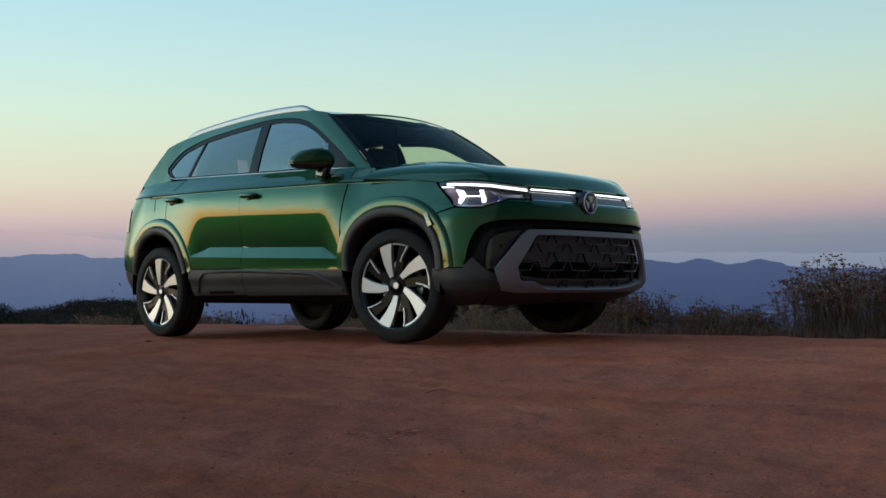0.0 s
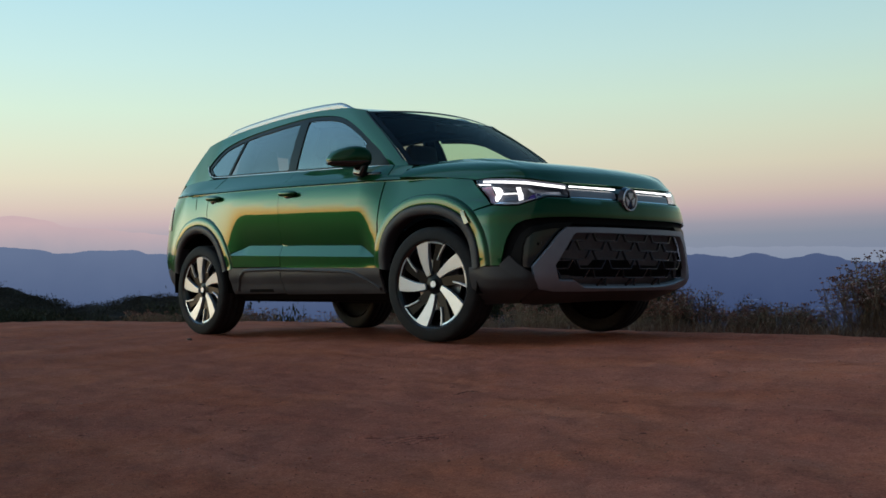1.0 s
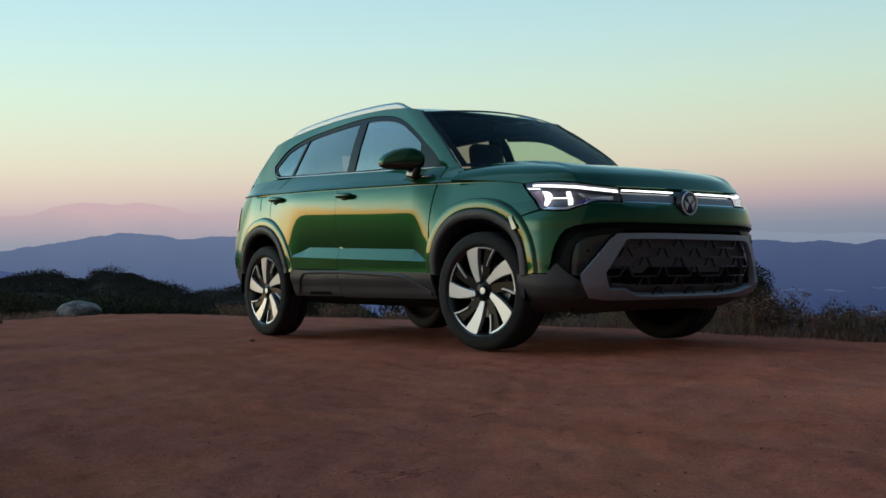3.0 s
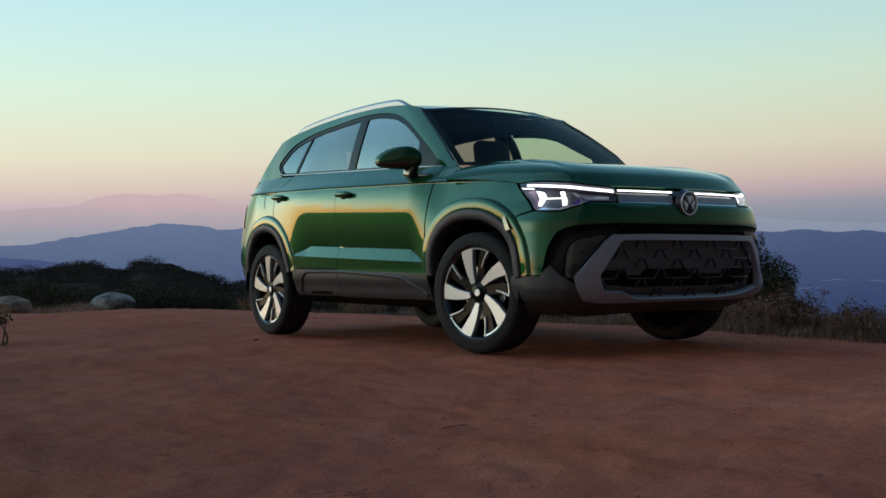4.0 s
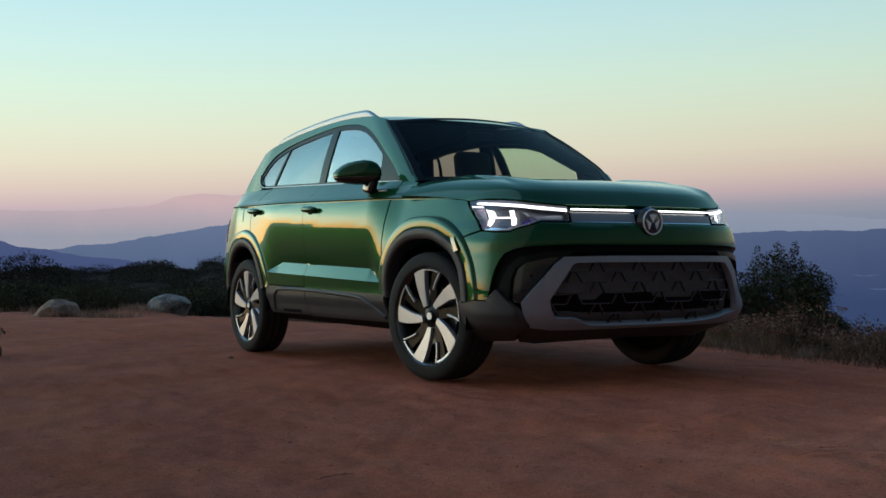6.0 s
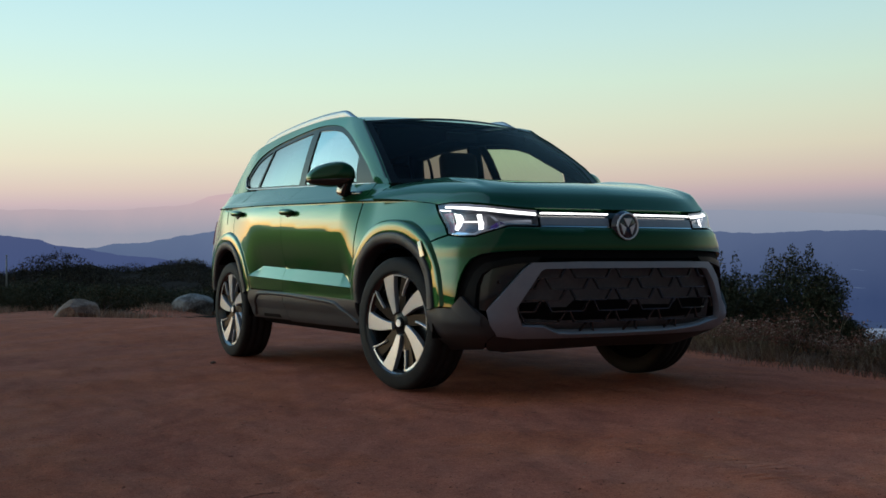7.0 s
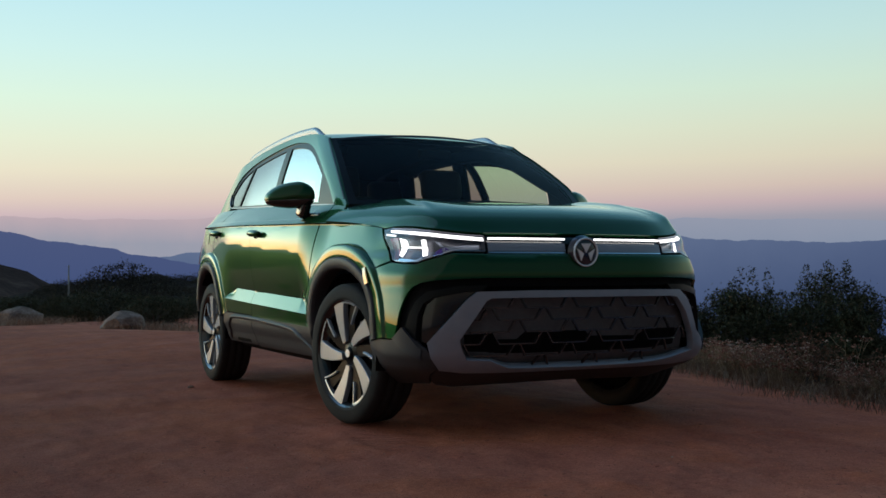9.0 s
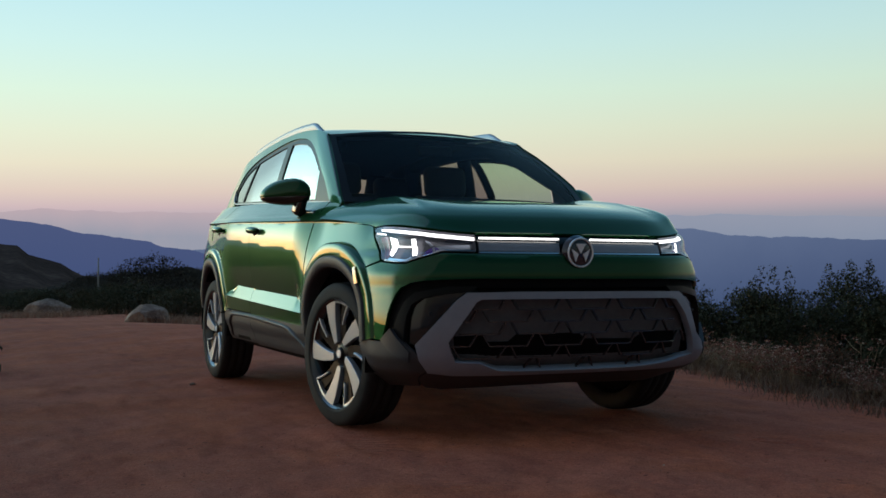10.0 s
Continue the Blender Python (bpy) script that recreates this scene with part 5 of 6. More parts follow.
# far valley floor: blue haze painted on as emission
ground.data.materials.append(haze_glow_material("valley_haze_glow", lin(60, 76, 110), lin(54, 70, 102), -320, -120))
FAR_STOPS = [(60, 1.5), (100, 1.5), (116, 1.6), (120.8, 1.71), (123.7, 1.72), (125.6, 1.85), (133.4, 2.41), (137.6, 2.5), (140.9, 2.57), (142.8, 2.52), (150.2, 2.5), (152.9, 2.75), (154.5, 2.88), (155.6, 2.95),
             (156.6, 3.25), (158.2, 3.43), (159.3, 3.33), (160.7, 3.45), (162, 3.28), (163.2, 2.85), (168, 2.5), (172.1, 2.46), (175.3, 2.53), (177, 2.36), (185, 2), (200, 1.2), (260, .8), (340, 1), (420, 1.5)]
MAIN_STOPS = [(60, .6), (100, .7), (114, .8), (116.2, .95), (116.7, 1.17), (117.6, 1.3), (118.9, 1.08), (120.5, 1.34), (121.7, 1.2), (123.3, 1.36), (124.9, 1.28), (126.4, 1.43), (127.8, 1.36), (130.3, 1.39),
              (133.4, 1.31), (136, 1.37), (137.6, 1.42), (140.3, 1.48), (141.4, 1.71), (143, 1.83), (147, 1.6), (150.3, 1.58), (151.8, 1.63), (152.4, 1.8), (154.5, 1.73), (156, 1.6), (156.9, 1.8), (158.8, 1.92),
              (160.5, 1.74), (161.5, 1.5), (163.5, 1.25), (165.3, .88), (166.9, .75), (168, .6), (171, .4), (180, .3), (420, .4)]
LEFT_STOPS = [(145, -2.5), (155, -1.6), (160, -.9), (162, -.4), (165, .07), (167.1, .33), (168.7, .61), (169.8, .7), (170.5, .98), (173.5, 1.36), (175.1, 1.7), (177.4, 2.01), (182, 2.4), (190, 1.8), (200, .6), (212, -.6), (225, -2.5)]
# the ranges' pink and blue haze is emission colour, not real air
ridge("backdrop_far_left", 4650, FAR_STOPS, .05, -120, haze_glow_material("far_haze_warm", lin(203, 177, 180), lin(152, 155, 170), 100, 255), "pale far mountain range, pink evening haze painted as glow", 1, 146.5, 205)
ridge("backdrop_far_right", 4650, FAR_STOPS, .05, -120, haze_glow_material("far_haze_cool", lin(146, 152, 170), lin(130, 142, 164), 60, 200), "pale far mountain range, blue evening haze painted as glow", 1, 60, 146.6)
ridge("backdrop_main", 4250, MAIN_STOPS, .06, -330, haze_glow_material("blue_haze_glow", lin(100, 115, 145), lin(70, 87, 122), -160, 130, shade=(.60, .63, .74)), "mountain range beyond the valley, blue haze painted as glow", 2, 60, 205)
ridge("backdrop_left", 3000, LEFT_STOPS, .05, -200, haze_glow_material("near_haze_glow", lin(74, 86, 124), lin(64, 79, 120), -90, 90), "darker mountain slope, blue haze painted as glow", 3, 145, 225)


# valley floor with a lake, whose pale sheen is painted as emission
def patch_on(name, a0, a1, e0, e1, mat, label, category):
    """A flat sheet between two bearings and two depressions below the eye."""
    az = np.radians(np.linspace(a0, a1, 40))
    z = -215.0
    w = .10 * np.sin(np.linspace(0, 9, 40))
    rows = [np.stack([6.4 + (-z / np.tan(np.radians(-e))) * np.cos(az), -3.6 + (-z / np.tan(np.radians(-e))) * np.sin(az), np.full(40, z)], -1) for e in (e0, (e0 + e1) / 2, e1)]
    ob = new(name, sheet(np.stack(rows), True))
    ob.data.materials.append(mat)
    return tagged(ob, label, category, kind="structure")


LAKE = glow_material("lake_sheen_glow", lin(116, 131, 154), 1.0, .02)
patch_on("backdrop_lake", 128.0, 134.5, -3.42, -4.3, LAKE, "pale lake in the valley, its sheen painted as glow", "backdrop")


SLOPE = vary(material("scrub_hill", (.02, .018, .015), 1, Specular_IOR_Level=0), [(.35, (.027, .023, .021)), (.55, (.050, .040, .035)), (.72, (.095, .068, .055))], .16, 9, .8, 1.6, .6)
HILL_TOP = Pchip([140, 145.5, 149.5, 152.7, 154, 155.2, 156.3, 156.9, 158, 159.3, 160.4, 160.9, 161.3, 162.3, 163, 164.3, 166, 167, 168, 170, 172, 173.5, 176],
                 [-3.2, -2.9, -.90, -.82, -1.05, -1.14, -1.28, -1.02, -.70, -.24, -.08, -.22, -.48, -.33, -.22, -.34, -.48, -.58, -.5, -.5, -.7, -1.0, -1.6])


def scrub_hill(az, t):
    """A place on the brush-covered hill: its crest at t = 0, its foot at 1."""
    d = 135 - 88 * t
    foot = .7 + d * math.tan(radians(-2.9))
    top = .7 + d * np.tan(np.radians(HILL_TOP(az)))
    z = top + (foot - top) * t ** .8
    return 6.46 + d * np.cos(np.radians(az)), -3.6 + d * np.sin(np.radians(az)), z


hill_az = np.linspace(145.5, 176, 240)
rows = []
for t in np.linspace(0, 1, 26):
    p = np.stack(scrub_hill(hill_az, t), -1)
    p[:, 2] += .35 * wave(p[:, 0], p[:, 1], 12, 6) * (1 - t)
    rows.append(p)
slope = new("hillside_scrub", sheet(np.stack(rows), True))
slope.data.materials.append(SLOPE)
tagged(slope, "dark brush-covered hill beyond the dirt", "hill", kind="structure")

# pale fields on the valley floor, their veil of haze painted as emission
vs, fs = [], []
for az, up, wide, tall in ((122.9, -1.13, 1.1, .07), (120.8, -.98, .9, .05), (120.6, -2.15, 1.5, .12), (119.0, -1.85, 1.6, .10), (118.4, -2.3, 1.8, .10), (126.3, -1.5, 1.6, .06), (124.9, -1.1, 1.3, .06),
                           (129.3, -.58, .8, .04), (127.2, -.85, 1.4, .05), (129.6, -1.44, 1.4, .05), (131.2, -1.7, 1.2, .05), (156.2, -.56, .9, .035), (154.5, -.60, .7, .05), (153.4, -.52, .5, .04), (117.2, -1.4, 1.2, .08)):
    for i in range(9):
        u = i / 8
        for v in (-1, 1):
            a, e = radians(az + (u - .5) * wide), radians(up + v * tall * .5 * (math.sin(math.pi * u) ** .5) * (.75 + .25 * math.sin(17 * u + az)) + .03 * math.sin(6 * u + az))
            d = 3800 - 30 * v
            vs.append((6.4 + d * math.cos(a), -3.6 + d * math.sin(a), .7 + d * math.tan(e)))
        if i:
            k = len(vs)
            fs.append((k - 4, k - 3, k - 1, k - 2))
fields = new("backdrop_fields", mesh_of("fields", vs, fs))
fields.data.materials.append(glow_material("field_haze_glow", lin(83, 100, 133), 1.0, .02))
tagged(fields, "pale fields and roofs far down in the valley, haze painted as glow", "backdrop", kind="structure")

# hill in the middle distance
hill_az = np.radians(np.linspace(170, 200, 60))
hill_el = Pchip([170, 172, 173.2, 175.1, 175.8, 177.4, 181, 188, 194, 200], [-2.4, -1.5, -.85, -.04, .22, .82, 1.3, .8, -.6, -2.4])(np.degrees(hill_az)) + .05 * np.sin(hill_az * 300)
rows = []
for t in np.linspace(0, 1, 8):
    d = 190 - 90 * t
    z = .8 + 190 * np.tan(np.radians(hill_el)) * (1 - t) - 8 * t + .3 * np.sin(hill_az * 190 + 5 * t)
    rows.append(np.stack([6.46 + d * np.cos(hill_az), -2.66 + d * np.sin(hill_az), z], -1))
hill = new("hillside", sheet(np.stack(rows), True))
hill.data.materials.append(vary(material("dry_hillside", (.05, .04, .035), 1, Specular_IOR_Level=0), [(.35, (.038, .026, .023)), (.55, (.074, .049, .042)), (.7, (.125, .084, .068))], .09, 9, .6, .9, .6))
tagged(hill, "dry brown scrubby hillside", "hill", kind="structure")


# ---- rocks ----
STONE = vary(material("granite", (.3, .27, .25), .9), [(.36, (.075, .040, .029)), (.5, (.165, .094, .068)), (.64, (.29, .20, .16))], 2.2, 9, .7, 14, .03)


PALE_STONE = vary(material("pale_granite", (.3, .3, .3), .9), [(.36, (.060, .050, .047)), (.48, (.15, .135, .13)), (.62, (.29, .275, .27))], 2.6, 9, .7, 14, .03)


def boulder(x, y, wide, high, seed, label, stone=STONE):
    bm = bmesh.new()
    bmesh.ops.create_icosphere(bm, subdivisions=5, radius=1)
    r = np.random.RandomState(seed)
    planes = [(Vector(r.normal(size=3)).normalized(), r.uniform(.72, .95)) for _ in range(11)]
    for v in bm.verts:
        c = v.co.copy()
        for n, d in planes:
            over = c.dot(n) - d
            if over > 0:
                c -= n * over * .85
        c *= 1 + .05 * noise.noise(c * 2.3 + Vector((seed, 0, 0))) + .025 * noise.noise(c * 7) + .01 * noise.noise(c * 19)
        v.co = (c.x * wide * .42, c.y * wide * .5, c.z * high * .72)
    for f in bm.faces:
        f.smooth = True
    me = bpy.data.meshes.new("boulder")
    bm.to_mesh(me)
    bm.free()
    ob = new("boulder", me)
    me.materials.append(stone)
    ob.matrix_basis = pose(x, y, float(ground_z(x, y)) + high * .28, 0, 0, seed * 37)
    return tagged(ob, label, "rock", "boulders at the edge of the dirt")


boulder(-20.8, 1.95, 1.3, .45, 3, "rounded tan boulder half sunk in the dirt")
boulder(-33.2, 8.6, 1.75, .66, 8, "large pale grey weathered boulder", PALE_STONE)
boulder(-31.5, .6, 1.9, .62, 12, "grey-brown boulder among dry grass")


# ---- shrubs ----
def leaf_material(name, stops):
    m = material(name, stops[0][1], .75)
    n, l = m.node_tree.nodes, m.node_tree.links
    g = n.new("ShaderNodeNewGeometry")
    ramp = ramp_of(n, stops)
    l.new(g.outputs["Random Per Island"], ramp.inputs[0])
    l.new(ramp.outputs[0], n["Principled BSDF"].inputs["Base Color"])
    n["Principled BSDF"].inputs["Specular IOR Level"].default_value = .10
    return m


LEAF = leaf_material("shrub_leaf", [(0, (.034, .036, .021)), (.5, (.050, .052, .030)), (.88, (.070, .068, .040)), (1, (.125, .088, .055))])
BRUSH = leaf_material("brush_leaf", [(0, (.034, .029, .025)), (.5, (.046, .039, .031)), (.9, (.058, .052, .038)), (1, (.09, .069, .052))])
BARK = vary(material("bark", (.06, .045, .035), .9), [(.3, (.035, .027, .022)), (.7, (.085, .066, .052))], 14, 6, .6, 60, .01)
DRY = leaf_material("dry_grass", [(0, (.09, .052, .037)), (.5, (.175, .105, .073)), (.85, (.25, .165, .115)), (1, (.34, .25, .18))])
PALE_DRY = leaf_material("pale_dry_grass", [(0, (.15, .088, .064)), (.5, (.27, .17, .122)), (1, (.42, .30, .215))])
STALK = leaf_material("dry_stalk", [(0, (.13, .09, .06)), (.6, (.25, .18, .12)), (1, (.36, .27, .18))])
RUSTY = leaf_material("rusty_leaf", [(0, (.055, .040, .026)), (.5, (.095, .060, .038)), (.8, (.15, .072, .045)), (1, (.30, .13, .085))])
HEAD = leaf_material("dry_flower", [(0, (.10, .046, .036)), (.5, (.25, .100, .072)), (.8, (.38, .18, .13)), (1, (.58, .47, .39))])


def leaves(rng, blobs, count, size):
    """Leaf mesh in and about some clumps; each leaf is a small pointed, folded blade."""
    centres = []
    vol = np.array([b[3] * b[4] * b[5] for b in blobs]) ** .75
    for b, k in zip(blobs, (vol / vol.sum() * count).astype(int)):
        d = rng.normal(size=(k, 3))
        d /= np.linalg.norm(d, axis=1)[:, None]
        rad = rng.uniform(.35, 1.0, k)[:, None] ** .6 * (1 + .25 * rng.normal(size=(k, 1)) * (rng.rand(k, 1) < .3))
        centres.append(np.array(b[:3]) + d * rad * np.array(b[3:6]))
    c = np.vstack(centres)
    k = len(c)
    u, w = rng.normal(size=(k, 3)), rng.normal(size=(k, 3))
    u /= np.linalg.norm(u, axis=1)[:, None]
    w -= u * (u * w).sum(1)[:, None]
    w /= np.linalg.norm(w, axis=1)[:, None]
    s = size * rng.uniform(.6, 1.3, k)[:, None]
    fold = np.cross(u, w) * s * .18
    v = np.stack([c - u * s, c + w * s * .45 + fold, c + u * s, c - w * s * .45 + fold], 1).reshape(-1, 3)
    f = np.arange(4 * k).reshape(k, 4)
    return mesh_of("leaves", v, f, flat=True)


def limbs(rng, blobs, base, radius):
    """A short trunk that parts into a limb for each clump, in one mesh."""
    vs, fs = [], []
    for b in blobs:
        top = np.array(b[:3]) + np.array([0, 0, -.1 * b[5]])
        mid = (np.array(base) * .55 + top * .45) + rng.normal(size=3) * .08
        pts = catmull([base, mid, top], 4)
        me = tube(pts, np.linspace(radius, radius * .12, len(pts)), 6)
        k = len(vs)
        vs += [tuple(v.co) for v in me.vertices]
        fs += [tuple(k + i for i in p.vertices) for p in me.polygons]
        bpy.data.meshes.remove(me)
    return mesh_of("limbs", vs, fs)


def shrub(seed, radius, tall, count, leaf, clumps, label, group, mat=LEAF, sprigs=0):
    """A shrub with its foot at the origin."""
    rng = np.random.RandomState(seed)
    t = thing("shrub", label, "shrub", group)
    blobs = []
    for i in range(clumps):
        a, d = rng.uniform(0, 2 * np.pi), radius * math.sqrt(rng.uniform(0, 1)) * .8
        top = tall * (1 - .45 * (d / radius) ** 2) * rng.uniform(.70, 1.0)
        s = radius * rng.uniform(.20, .40)
        blobs.append((d * math.cos(a), d * math.sin(a), top - s * .7, s, s, s * rng.uniform(.6, .85)))
    for i in range(clumps // 2):
        a, d = rng.uniform(0, 2 * np.pi), radius * rng.uniform(.2, .75)
        s = radius * rng.uniform(.25, .4)
        blobs.append((d * math.cos(a), d * math.sin(a), tall * rng.uniform(.12, .45), s, s, s * .7))
    body = len(blobs)
    for i in range(sprigs):                         # single shoots that stand out of the crown
        a, d = rng.uniform(0, 2 * np.pi), radius * rng.uniform(.1, 1.05)
        top = tall * (1.0 - .45 * (d / radius) ** 2) * rng.uniform(.82, 1.06)
        w = rng.uniform(.03, .075)
        blobs.append((d * math.cos(a), d * math.sin(a), top, w, w, w * rng.uniform(1.2, 2.6)))
        if i % 2:
            blobs.append((d * math.cos(a) * .93, d * math.sin(a) * .93, top - w * 2.5, w * 1.2, w * 1.2, w * 2))
    part("trunk", limbs(rng, blobs[:body], (0, 0, -.1), max(.02, radius * .05)), BARK, t)
    part("crown", leaves(rng, blobs, count, leaf), mat, t)
    return t


right = "shrubs below the edge of the dirt"
for seed, x, y, rad, top in ((1, -3.1, 7.05, .80, .74), (2, -3.6, 6.2, .85, .64), (3, -4.5, 5.5, .85, .68), (4, -5.6, 5.0, .8, .45), (6, -3.9, 7.4, .9, .56), (7, -2.4, 6.7, .5, .22)):
    z = float(ground_z(x, y))
    s = shrub(seed, rad, 1.02 * (top - z), 32000, .020, 34, "dark green leafy shrub with twiggy outline", right, sprigs=34)
    s.matrix_basis = pose(x, y, z)
for seed, x, y, rad, tall, label in ((81, .30, 3.25, .22, .38, "weedy brown shrub with rust-red leaves"), (82, .66, 3.12, .17, .30, "weedy brown shrub with rust-red leaves"), (83, 1.15, 3.10, .24, .22, "low dry brown shrub with thin twigs"), (84, 1.72, 3.0, .15, .13, "low dry brown shrub with thin twigs")):
    s = shrub(seed, rad, tall, int(42000 * rad * rad), .012, 14, label, "weedy shrubs along the edge", RUSTY, 26)
    s.matrix_basis = pose(x, y, float(ground_z(x, y)))
s = shrub(9, .26, .40, 800, .022, 8, "small leafy weed growing on the bare dirt", "")
s.matrix_basis = pose(-4.0, -2.38, float(ground_z(-4.0, -2.38)))
far = "scrub beyond the dirt"
kinds = [shrub(20 + i, 1.5, 1.7, 9000, .042, 24, "dark green rounded chaparral bush", far) for i in range(4)]
BUSHES = [(173.6, -1.15, 46, 1.3), (175, -1.3, 48, 1.3), (171.6, -1.0, 44, 1.2), (169.6, -.75, 46, 1.8), (167.2, -1.1, 33, 1.0), (166, -1.2, 45, 1.5), (164.2, -1.25, 48, 1.6), (162, -1.2, 46, 1.6),
          (160.4, -1.35, 47, 1.6), (158.6, -1.5, 46, 1.5), (156.6, -1.6, 46, 1.5), (154.4, -1.5, 45, 1.6), (152.3, -1.1, 46, 1.9), (150, -.9, 46, 1.9), (147.6, -.9, 45, 2.0)]
for i, (az, up, d, rad) in enumerate(BUSHES):
    x, y = 6.46 + d * math.cos(radians(az)), -3.6 + d * math.sin(radians(az))
    z = float(ground_z(x, y))
    tall = 1.12 * max(.7, .7 + d * math.tan(radians(up)) - z)
    size = rad / 1.5 * 1.25
    b = kinds[i % 4] if i < 4 else copy_thing(kinds[i % 4], Matrix())
    b.matrix_basis = pose(x, y, z - .05, 0, 0, i * 71) @ Matrix.Diagonal((size, size, tall / 1.7, 1))

# brush that covers the hill beyond, too thick to tell plants apart
rng = np.random.RandomState(31)
blobs = []
for i in range(520):
    az, t = rng.uniform(149.5, 174), rng.uniform(0, .75) ** 1.4
    p = scrub_hill(az, t)
    s = rng.uniform(.5, 1.3) * (1 - .45 * t)
    blobs.append((*p, s * 1.5, s * 1.5, s * .7))
for az, up, s in ((168.7, -.35, .9), (169.2, -.05, 1.1), (169.9, .02, 1.3), (170.5, -.1, 1.2), (171.1, -.25, 1.1), (171.7, -.55, .9), (170, -.6, 1.8), (169, -.8, 1.5), (171, -.9, 1.8), (172.3, -.9, .9), (168.2, -.7, 1.0)):
    d = 92.0
    blobs.append((6.46 + d * math.cos(radians(az)), -3 + d * math.sin(radians(az)), .75 + d * math.tan(radians(up)) - s * .25, s * 1.05, s * 1.05, s * .75))
brush = new("brush", leaves(rng, blobs, 130000, .10))
brush.data.materials.append(BRUSH)
tagged(brush, "dark brown-green brush covering the far slope", "brush", kind="stuff")


# ---- dry grass and flower stalks along the edge ----
def blades(rng, roots, height, width, lean):
    """Bent grass blades as one mesh."""
    k = len(roots)
    h = height * rng.uniform(.45, 1.15, k)[:, None]
    a = rng.uniform(0, 2 * np.pi, k)
    out = np.stack([np.cos(a), np.sin(a), 0 * a], -1) * lean * h * rng.uniform(.3, 1.2, k)[:, None]
    b = a + rng.uniform(.8, 2.2, k)
    side = np.stack([np.cos(b), np.sin(b), 0 * b], -1) * width * .5
    up = np.stack([0 * a, 0 * a, np.ones(k)], -1) * h
    r = np.asarray(roots)
    v = np.stack([r - side, r + side, r + up * .55 + out * .35 + side * .7, r + up * .55 + out * .35 - side * .7, r + up + out], 1).reshape(-1, 3)
    i = np.arange(k) * 5
    quads, tris = np.stack([i, i + 1, i + 2, i + 3], -1), np.stack([i + 3, i + 2, i + 4], -1)
    return mesh_of("blades", v, [*map(tuple, quads), *map(tuple, tris)], flat=True)


rng = np.random.RandomState(7)


def fringe_roots(n, x0, x1, y0, y1, clump=.10):
    x = rng.uniform(x0, x1, n // 6)
    off = y0 + (y1 - y0) * rng.rand(n // 6)
    xs = np.repeat(x, 6) + rng.normal(size=(n // 6) * 6) * clump
    ys = np.repeat(EDGE(x) + off, 6) + rng.normal(size=(n // 6) * 6) * clump
    return np.stack([xs, ys, ground_z(xs, ys) - .01], -1)


g = new("dry_grass", blades(rng, np.vstack([fringe_roots(20000, -8, 5.5, .05, 1.3), fringe_roots(6000, -8, 5.5, .9, 3.2, .2)]), .12, .004, 1.2))
g.data.materials.append(DRY)
tagged(g, "dry brown grass along the edge of the dirt", "grass", kind="stuff")
roots = fringe_roots(240, -40, -30, .3, 2.0, .3)
spots = [(-20.6, 2.9), (-33.6, 7.6), (-33.4, .6), (-27, 3.4), (-30, -.4), (-31, -1.6), (-28, -2.2), (-26, -1.6), (-24, -2.4), (-33, -3), (-29, -.6), (-22, -2.8), (-45, .4), (-43, -.6), (-29.4, .1), (-29.6, 1.0)]
roots = np.vstack([roots] + [np.stack([xs, ys, ground_z(xs, ys) - .02], -1) for x, y in spots for xs, ys in [(x + rng.normal(size=1100) * 1.1, y + rng.normal(size=1100) * .5)]])
g = new("dry_grass", blades(rng, roots, .25, .011, .9))
g.data.materials.append(PALE_DRY)
tagged(g, "dry grass round far boulders", "grass", kind="stuff")


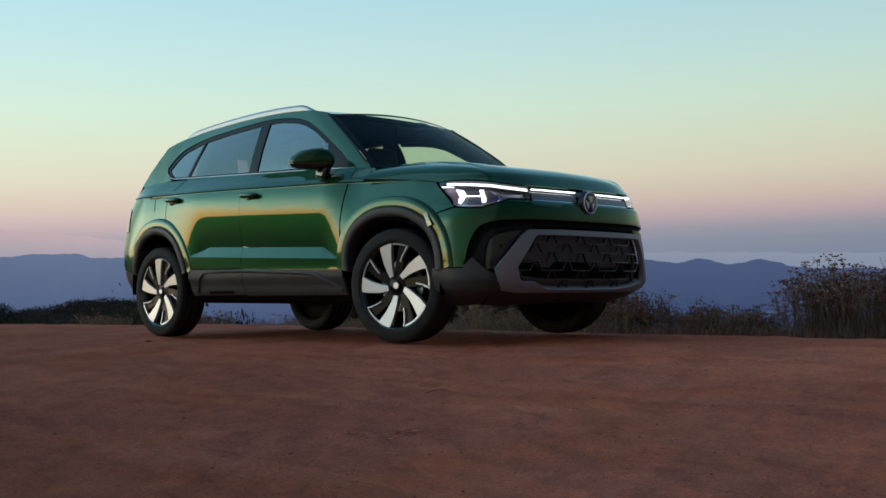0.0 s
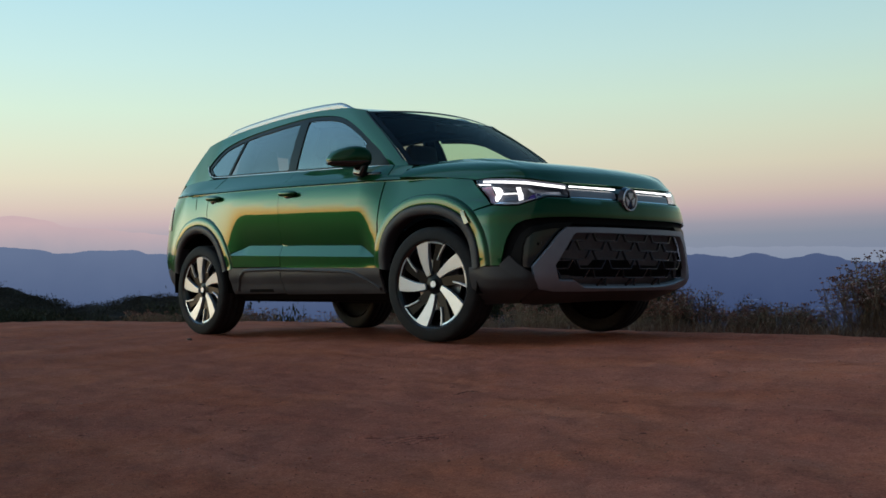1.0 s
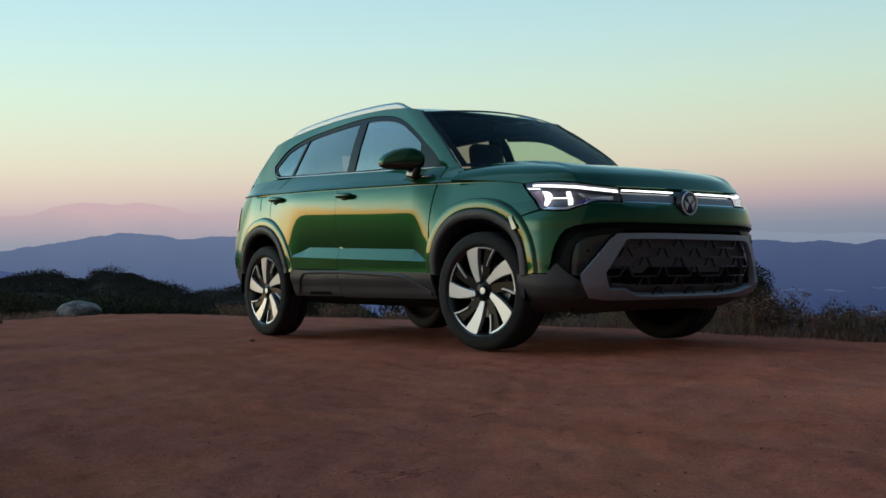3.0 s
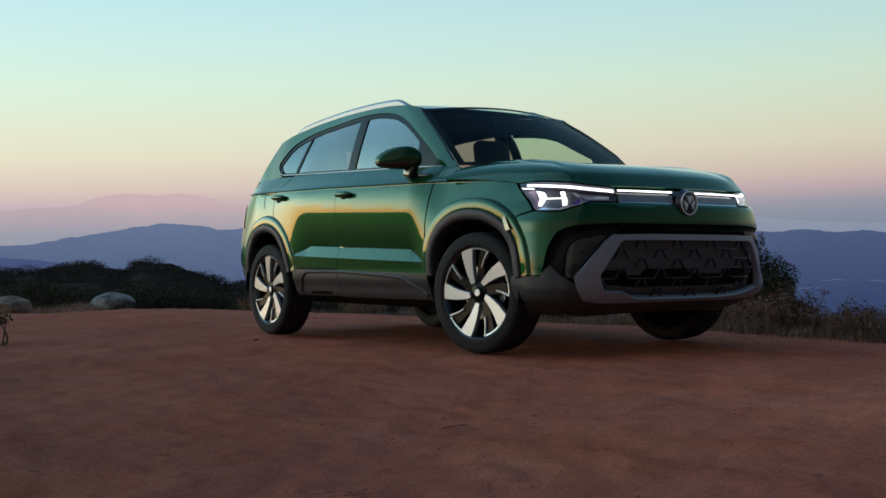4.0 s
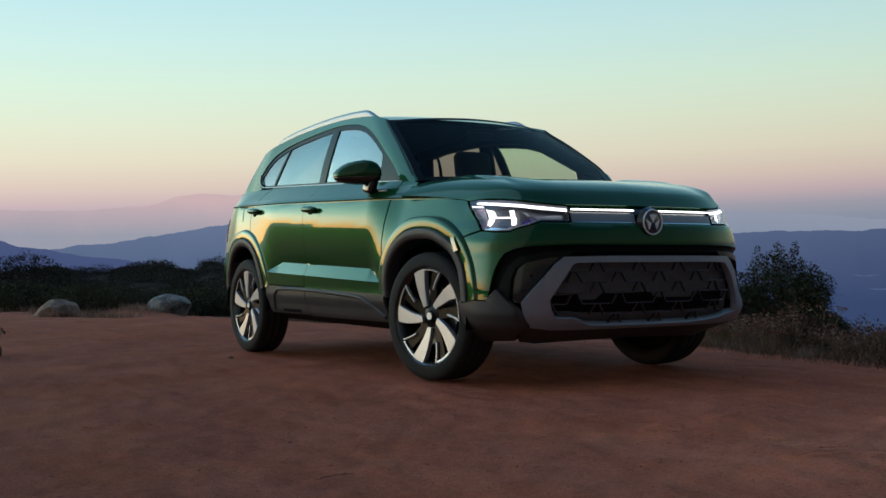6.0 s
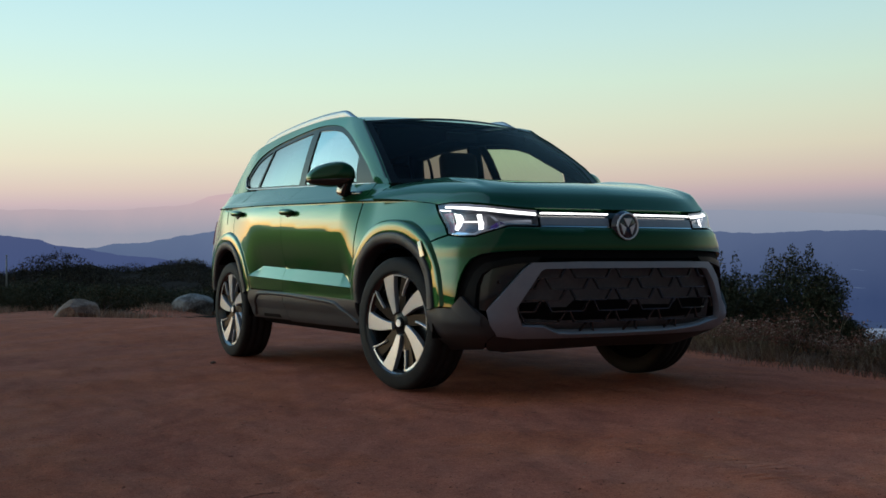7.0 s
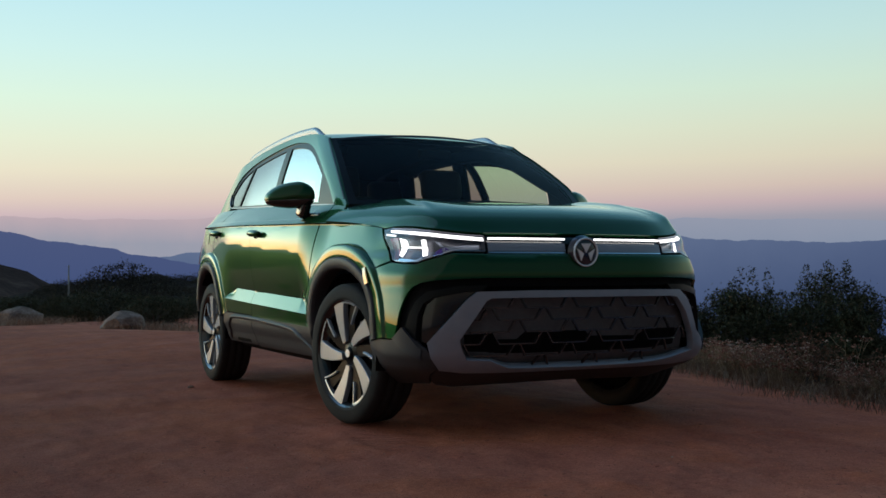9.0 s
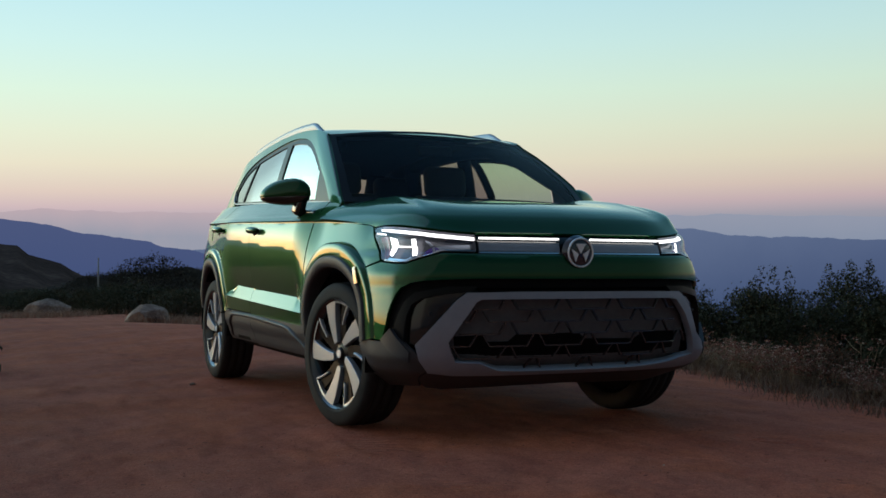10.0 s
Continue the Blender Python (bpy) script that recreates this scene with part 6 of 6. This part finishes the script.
def stalks(seed, n, tall, spread_r, heads, label, group, dense=60):
    """A clump of dry stems with flat flower heads and grass at its foot."""
    r = np.random.RandomState(seed)
    t = thing("dry_flower_plant", label, "plant", group)
    vs, fs, hv, hf = [], [], [], []
    for i in range(n):
        a, d = r.uniform(0, 2 * np.pi), spread_r * math.sqrt(r.rand())
        foot = np.array([d * math.cos(a), d * math.sin(a), -.02])
        h = tall * r.uniform(.55, 1.0)
        tip = foot + np.array([math.cos(a) * .22 * h + r.normal() * .05, math.sin(a) * .22 * h + r.normal() * .05, h])
        pts = catmull([foot, foot * .5 + tip * .5 + r.normal(size=3) * .015, tip], 3)
        ends = [(pts, .0038)]
        tips = [tip]
        for j in range(r.randint(2, 6)):
            p0 = pts[r.randint(3, 6)]
            q = p0 + np.array([r.normal() * .06, r.normal() * .06, r.uniform(.06, .16)])
            ends.append((np.stack([p0, (p0 + q) / 2 + r.normal(size=3) * .008, q]), .0028))
            tips.append(q)
        for p, rad in ends:
            me = tube(p, np.linspace(rad, rad * .5, len(p)), 4, cap=False)
            k = len(vs)
            vs += [tuple(v.co) for v in me.vertices]
            fs += [tuple(k + g2 for g2 in f.vertices) for f in me.polygons]
            bpy.data.meshes.remove(me)
        for q in tips:
            if r.rand() > heads:
                continue
            for j in range(r.randint(5, 10)):
                c = q + np.array([r.normal() * .017, r.normal() * .017, r.normal() * .006])
                s = r.uniform(.006, .012)
                k = len(hv)
                hv += [tuple(c + np.array(o) * s) for o in ((1, 0, 0), (0, 1, .3), (-1, 0, 0), (0, -1, .3), (0, 0, .8), (0, 0, -.5))]
                hf += [(k, k + 1, k + 4), (k + 1, k + 2, k + 4), (k + 2, k + 3, k + 4), (k + 3, k, k + 4), (k + 1, k, k + 5), (k + 2, k + 1, k + 5), (k + 3, k + 2, k + 5), (k, k + 3, k + 5)]
    tagged(part("stem", mesh_of("stems", vs, fs), STALK, t), kind="stuff")
    tagged(part("flower_head", mesh_of("heads", hv, hf), HEAD, t, "rust-brown dry flower heads"), kind="stuff")
    foot = np.stack([r.normal(size=dense) * spread_r * .7, r.normal(size=dense) * spread_r * .7, np.full(dense, -.02)], -1)
    tagged(part("leaf_tuft", blades(r, foot, tall * .5, .0035, .8), DRY, t), kind="stuff")
    return t


edge_group = "dry plants along the edge"
protos = [stalks(40 + i, 24, .62, .17, .85, "dry brown flower plant with flat heads", edge_group, 260) for i in range(3)]
low = [stalks(50 + i, 36, .25, .24, .25, "low tangled dry weed", edge_group, 420) for i in range(3)]
placed = {}


def put(kind, x, y, size, turn):
    first = kind not in placed
    placed[kind] = True
    b = kind if first else copy_thing(kind, Matrix())
    b.matrix_basis = pose(x, y, float(ground_z(x, y)), 0, 0, turn) @ Matrix.Diagonal((size, size, size, 1))


r = np.random.RandomState(3)
for i in range(15):                                 # the tall clump
    put(protos[i % 3], r.uniform(2.1, 3.45), r.uniform(2.55, 3.5), r.uniform(.78, 1.0), i * 47)
for x, y, s in ((2.35, 2.9, 1.02), (2.75, 2.8, 1.06), (3.1, 3.0, 1.02)):
    put(protos[int(x * 10) % 3], x, y, s, x * 200)
for x, y, s in ((1.15, 3.2, .42), (-.9, 3.7, .5), (3.7, 3.0, .9), (4.2, 3.1, .9), (-1.6, 3.9, .6), (-2.4, 4.0, .75), (-2.7, 4.2, .7)):
    put(protos[int(10 * s) % 3], x, y, s, x * 90)
for i in range(46):
    x = r.uniform(-7.5, 4.8)
    put(low[i % 3], x, float(EDGE(x)) + r.uniform(.30, 1.3), r.uniform(.55, .95), i * 61)
for x, y, s in ((-8.4, 2.75, .75), (-8.65, 2.5, .8), (-8.95, 2.9, .8)):
    put(low[0], x, y, s, x * 50)
rust = stalks(70, 26, .40, .19, .95, "clump of rust-red dry flowers", edge_group, 200)
for x, y, s in ((.45, 2.90, .82), (.17, 2.95, .7), (.80, 2.98, .55), (-.5, 3.3, .75), (1.25, 2.75, .45)):
    put(rust, x, y, s, x * 130)
lone = stalks(61, 5, .48, .05, .9, "single dry flower stem with dark flat heads", edge_group, 40)
lone.matrix_basis = pose(.3, 3.68, float(ground_z(.3, 3.68)))

post = thing("marker_post", "slim grey post among far brush", "post")
part("pole", tube([(0, 0, -.3), (0, 0, .5), (.01, 0, 1.2)], [.045, .04, .028], 8), material("weathered_white", (.30, .30, .31), .7), post)
part("cap", tube([(.01, 0, 1.2), (.01, 0, 1.26)], [.05, .03], 8), material("weathered_grey", (.4, .4, .4), .7), post)
post.matrix_basis = pose(-48.5, 4.27, -.35)

# loose pebbles on the dirt, thickest where the camera passes
r = np.random.RandomState(11)
base = np.array([(1, 0, 0), (0, 1, 0), (-1, 0, 0), (0, -1, 0), (.5, .5, .6), (-.5, .4, .7), (0, -.6, .6)])
tris = np.array([(0, 1, 4), (1, 5, 4), (1, 2, 5), (2, 6, 5), (2, 3, 6), (3, 0, 6), (0, 4, 6), (4, 5, 6)])
px = np.r_[r.uniform(-4, 6.3, 3200), r.uniform(1.2, 5.8, 11000)]
py = np.r_[r.uniform(-5, 2.4, 3200), r.uniform(-4.2, 1.4, 11000)]
size, spin = .002 + .007 * r.rand(len(px)) ** 5, r.uniform(0, 6.28, len(px))
size[3200:] = .0018 + .003 * r.rand(11000) ** 2
ca, sa = np.cos(spin)[:, None], np.sin(spin)[:, None]
sz = size[:, None]
vs = np.stack([px[:, None] + sz * (base[:, 0] * ca - base[:, 1] * sa * .7), py[:, None] + sz * (base[:, 0] * sa + base[:, 1] * ca * .7),
               ground_z(px, py)[:, None] + sz * (.9 * base[:, 2] - .1)], -1).reshape(-1, 3)
fs = (np.arange(len(px))[:, None, None] * 7 + tris).reshape(-1, 3)
peb = new("pebbles", mesh_of("pebbles", [tuple(v) for v in vs.tolist()], [tuple(f) for f in fs.tolist()], flat=True))
peb.data.materials.append(leaf_material("pebble", [(0, (.20, .066, .042)), (.6, (.36, .12, .075)), (.93, (.46, .18, .115)), (1, (.46, .28, .20))]))
tagged(peb, "small loose pebbles and clods on the dirt", "pebbles", kind="stuff")

# crumbled dirt and scraped-up ridges
SCRAPES = [((3.60, -3.22), (3.70, -3.10), .020), ((3.70, -3.235), (3.745, -3.06), .016), ((3.735, -3.235), (3.78, -3.07), .016), ((3.775, -3.22), (3.80, -3.08), .014), ((3.09, -2.36), (3.06, -2.22), .018)]
cx, cy = list(r.uniform(1.2, 5.6, 240)), list(r.uniform(-4.0, 1.2, 240))
long, wide, way = list(r.uniform(.005, .018, 240)), list(r.uniform(.0025, .0055, 240)), list(r.normal(1.1, .5, 240))
for a, b, w in SCRAPES:
    for k in np.linspace(0, 1, 9):
        cx.append(a[0] + (b[0] - a[0]) * k + r.normal() * .002)
        cy.append(a[1] + (b[1] - a[1]) * k + r.normal() * .002)
        long.append(w)
        wide.append(.0045)
        way.append(math.atan2(b[1] - a[1], b[0] - a[0]) + r.normal() * .1)
cx, cy, long, wide, way = (np.array(q)[:, None] for q in (cx, cy, long, wide, way))
vs = np.stack([cx + base[:, 0] * long * np.cos(way) - base[:, 1] * wide * np.sin(way), cy + base[:, 0] * long * np.sin(way) + base[:, 1] * wide * np.cos(way),
               ground_z(cx, cy) + wide * (1.1 * base[:, 2] - .15)], -1).reshape(-1, 3)
clods = new("clods", mesh_of("clods", vs, (np.arange(len(cx))[:, None, None] * 7 + tris).reshape(-1, 3)))
clods.data.materials.append(leaf_material("dirt_clod", [(0, (.20, .058, .040)), (.6, (.36, .106, .068)), (1, (.52, .17, .11))]))
tagged(clods, "crumbled red-brown dirt clods and scrapes", "dirt", kind="stuff")
lone_stone = new("stone", bpy.data.objects["boulder"].data.copy())
lone_stone.matrix_basis = pose(-1.21, -1.05, float(ground_z(-1.21, -1.05)) + .004, 0, 0, 40) @ Matrix.Diagonal((.038, .038, .038, 1))
tagged(lone_stone, "small dark stone lying on the dirt", "rock")
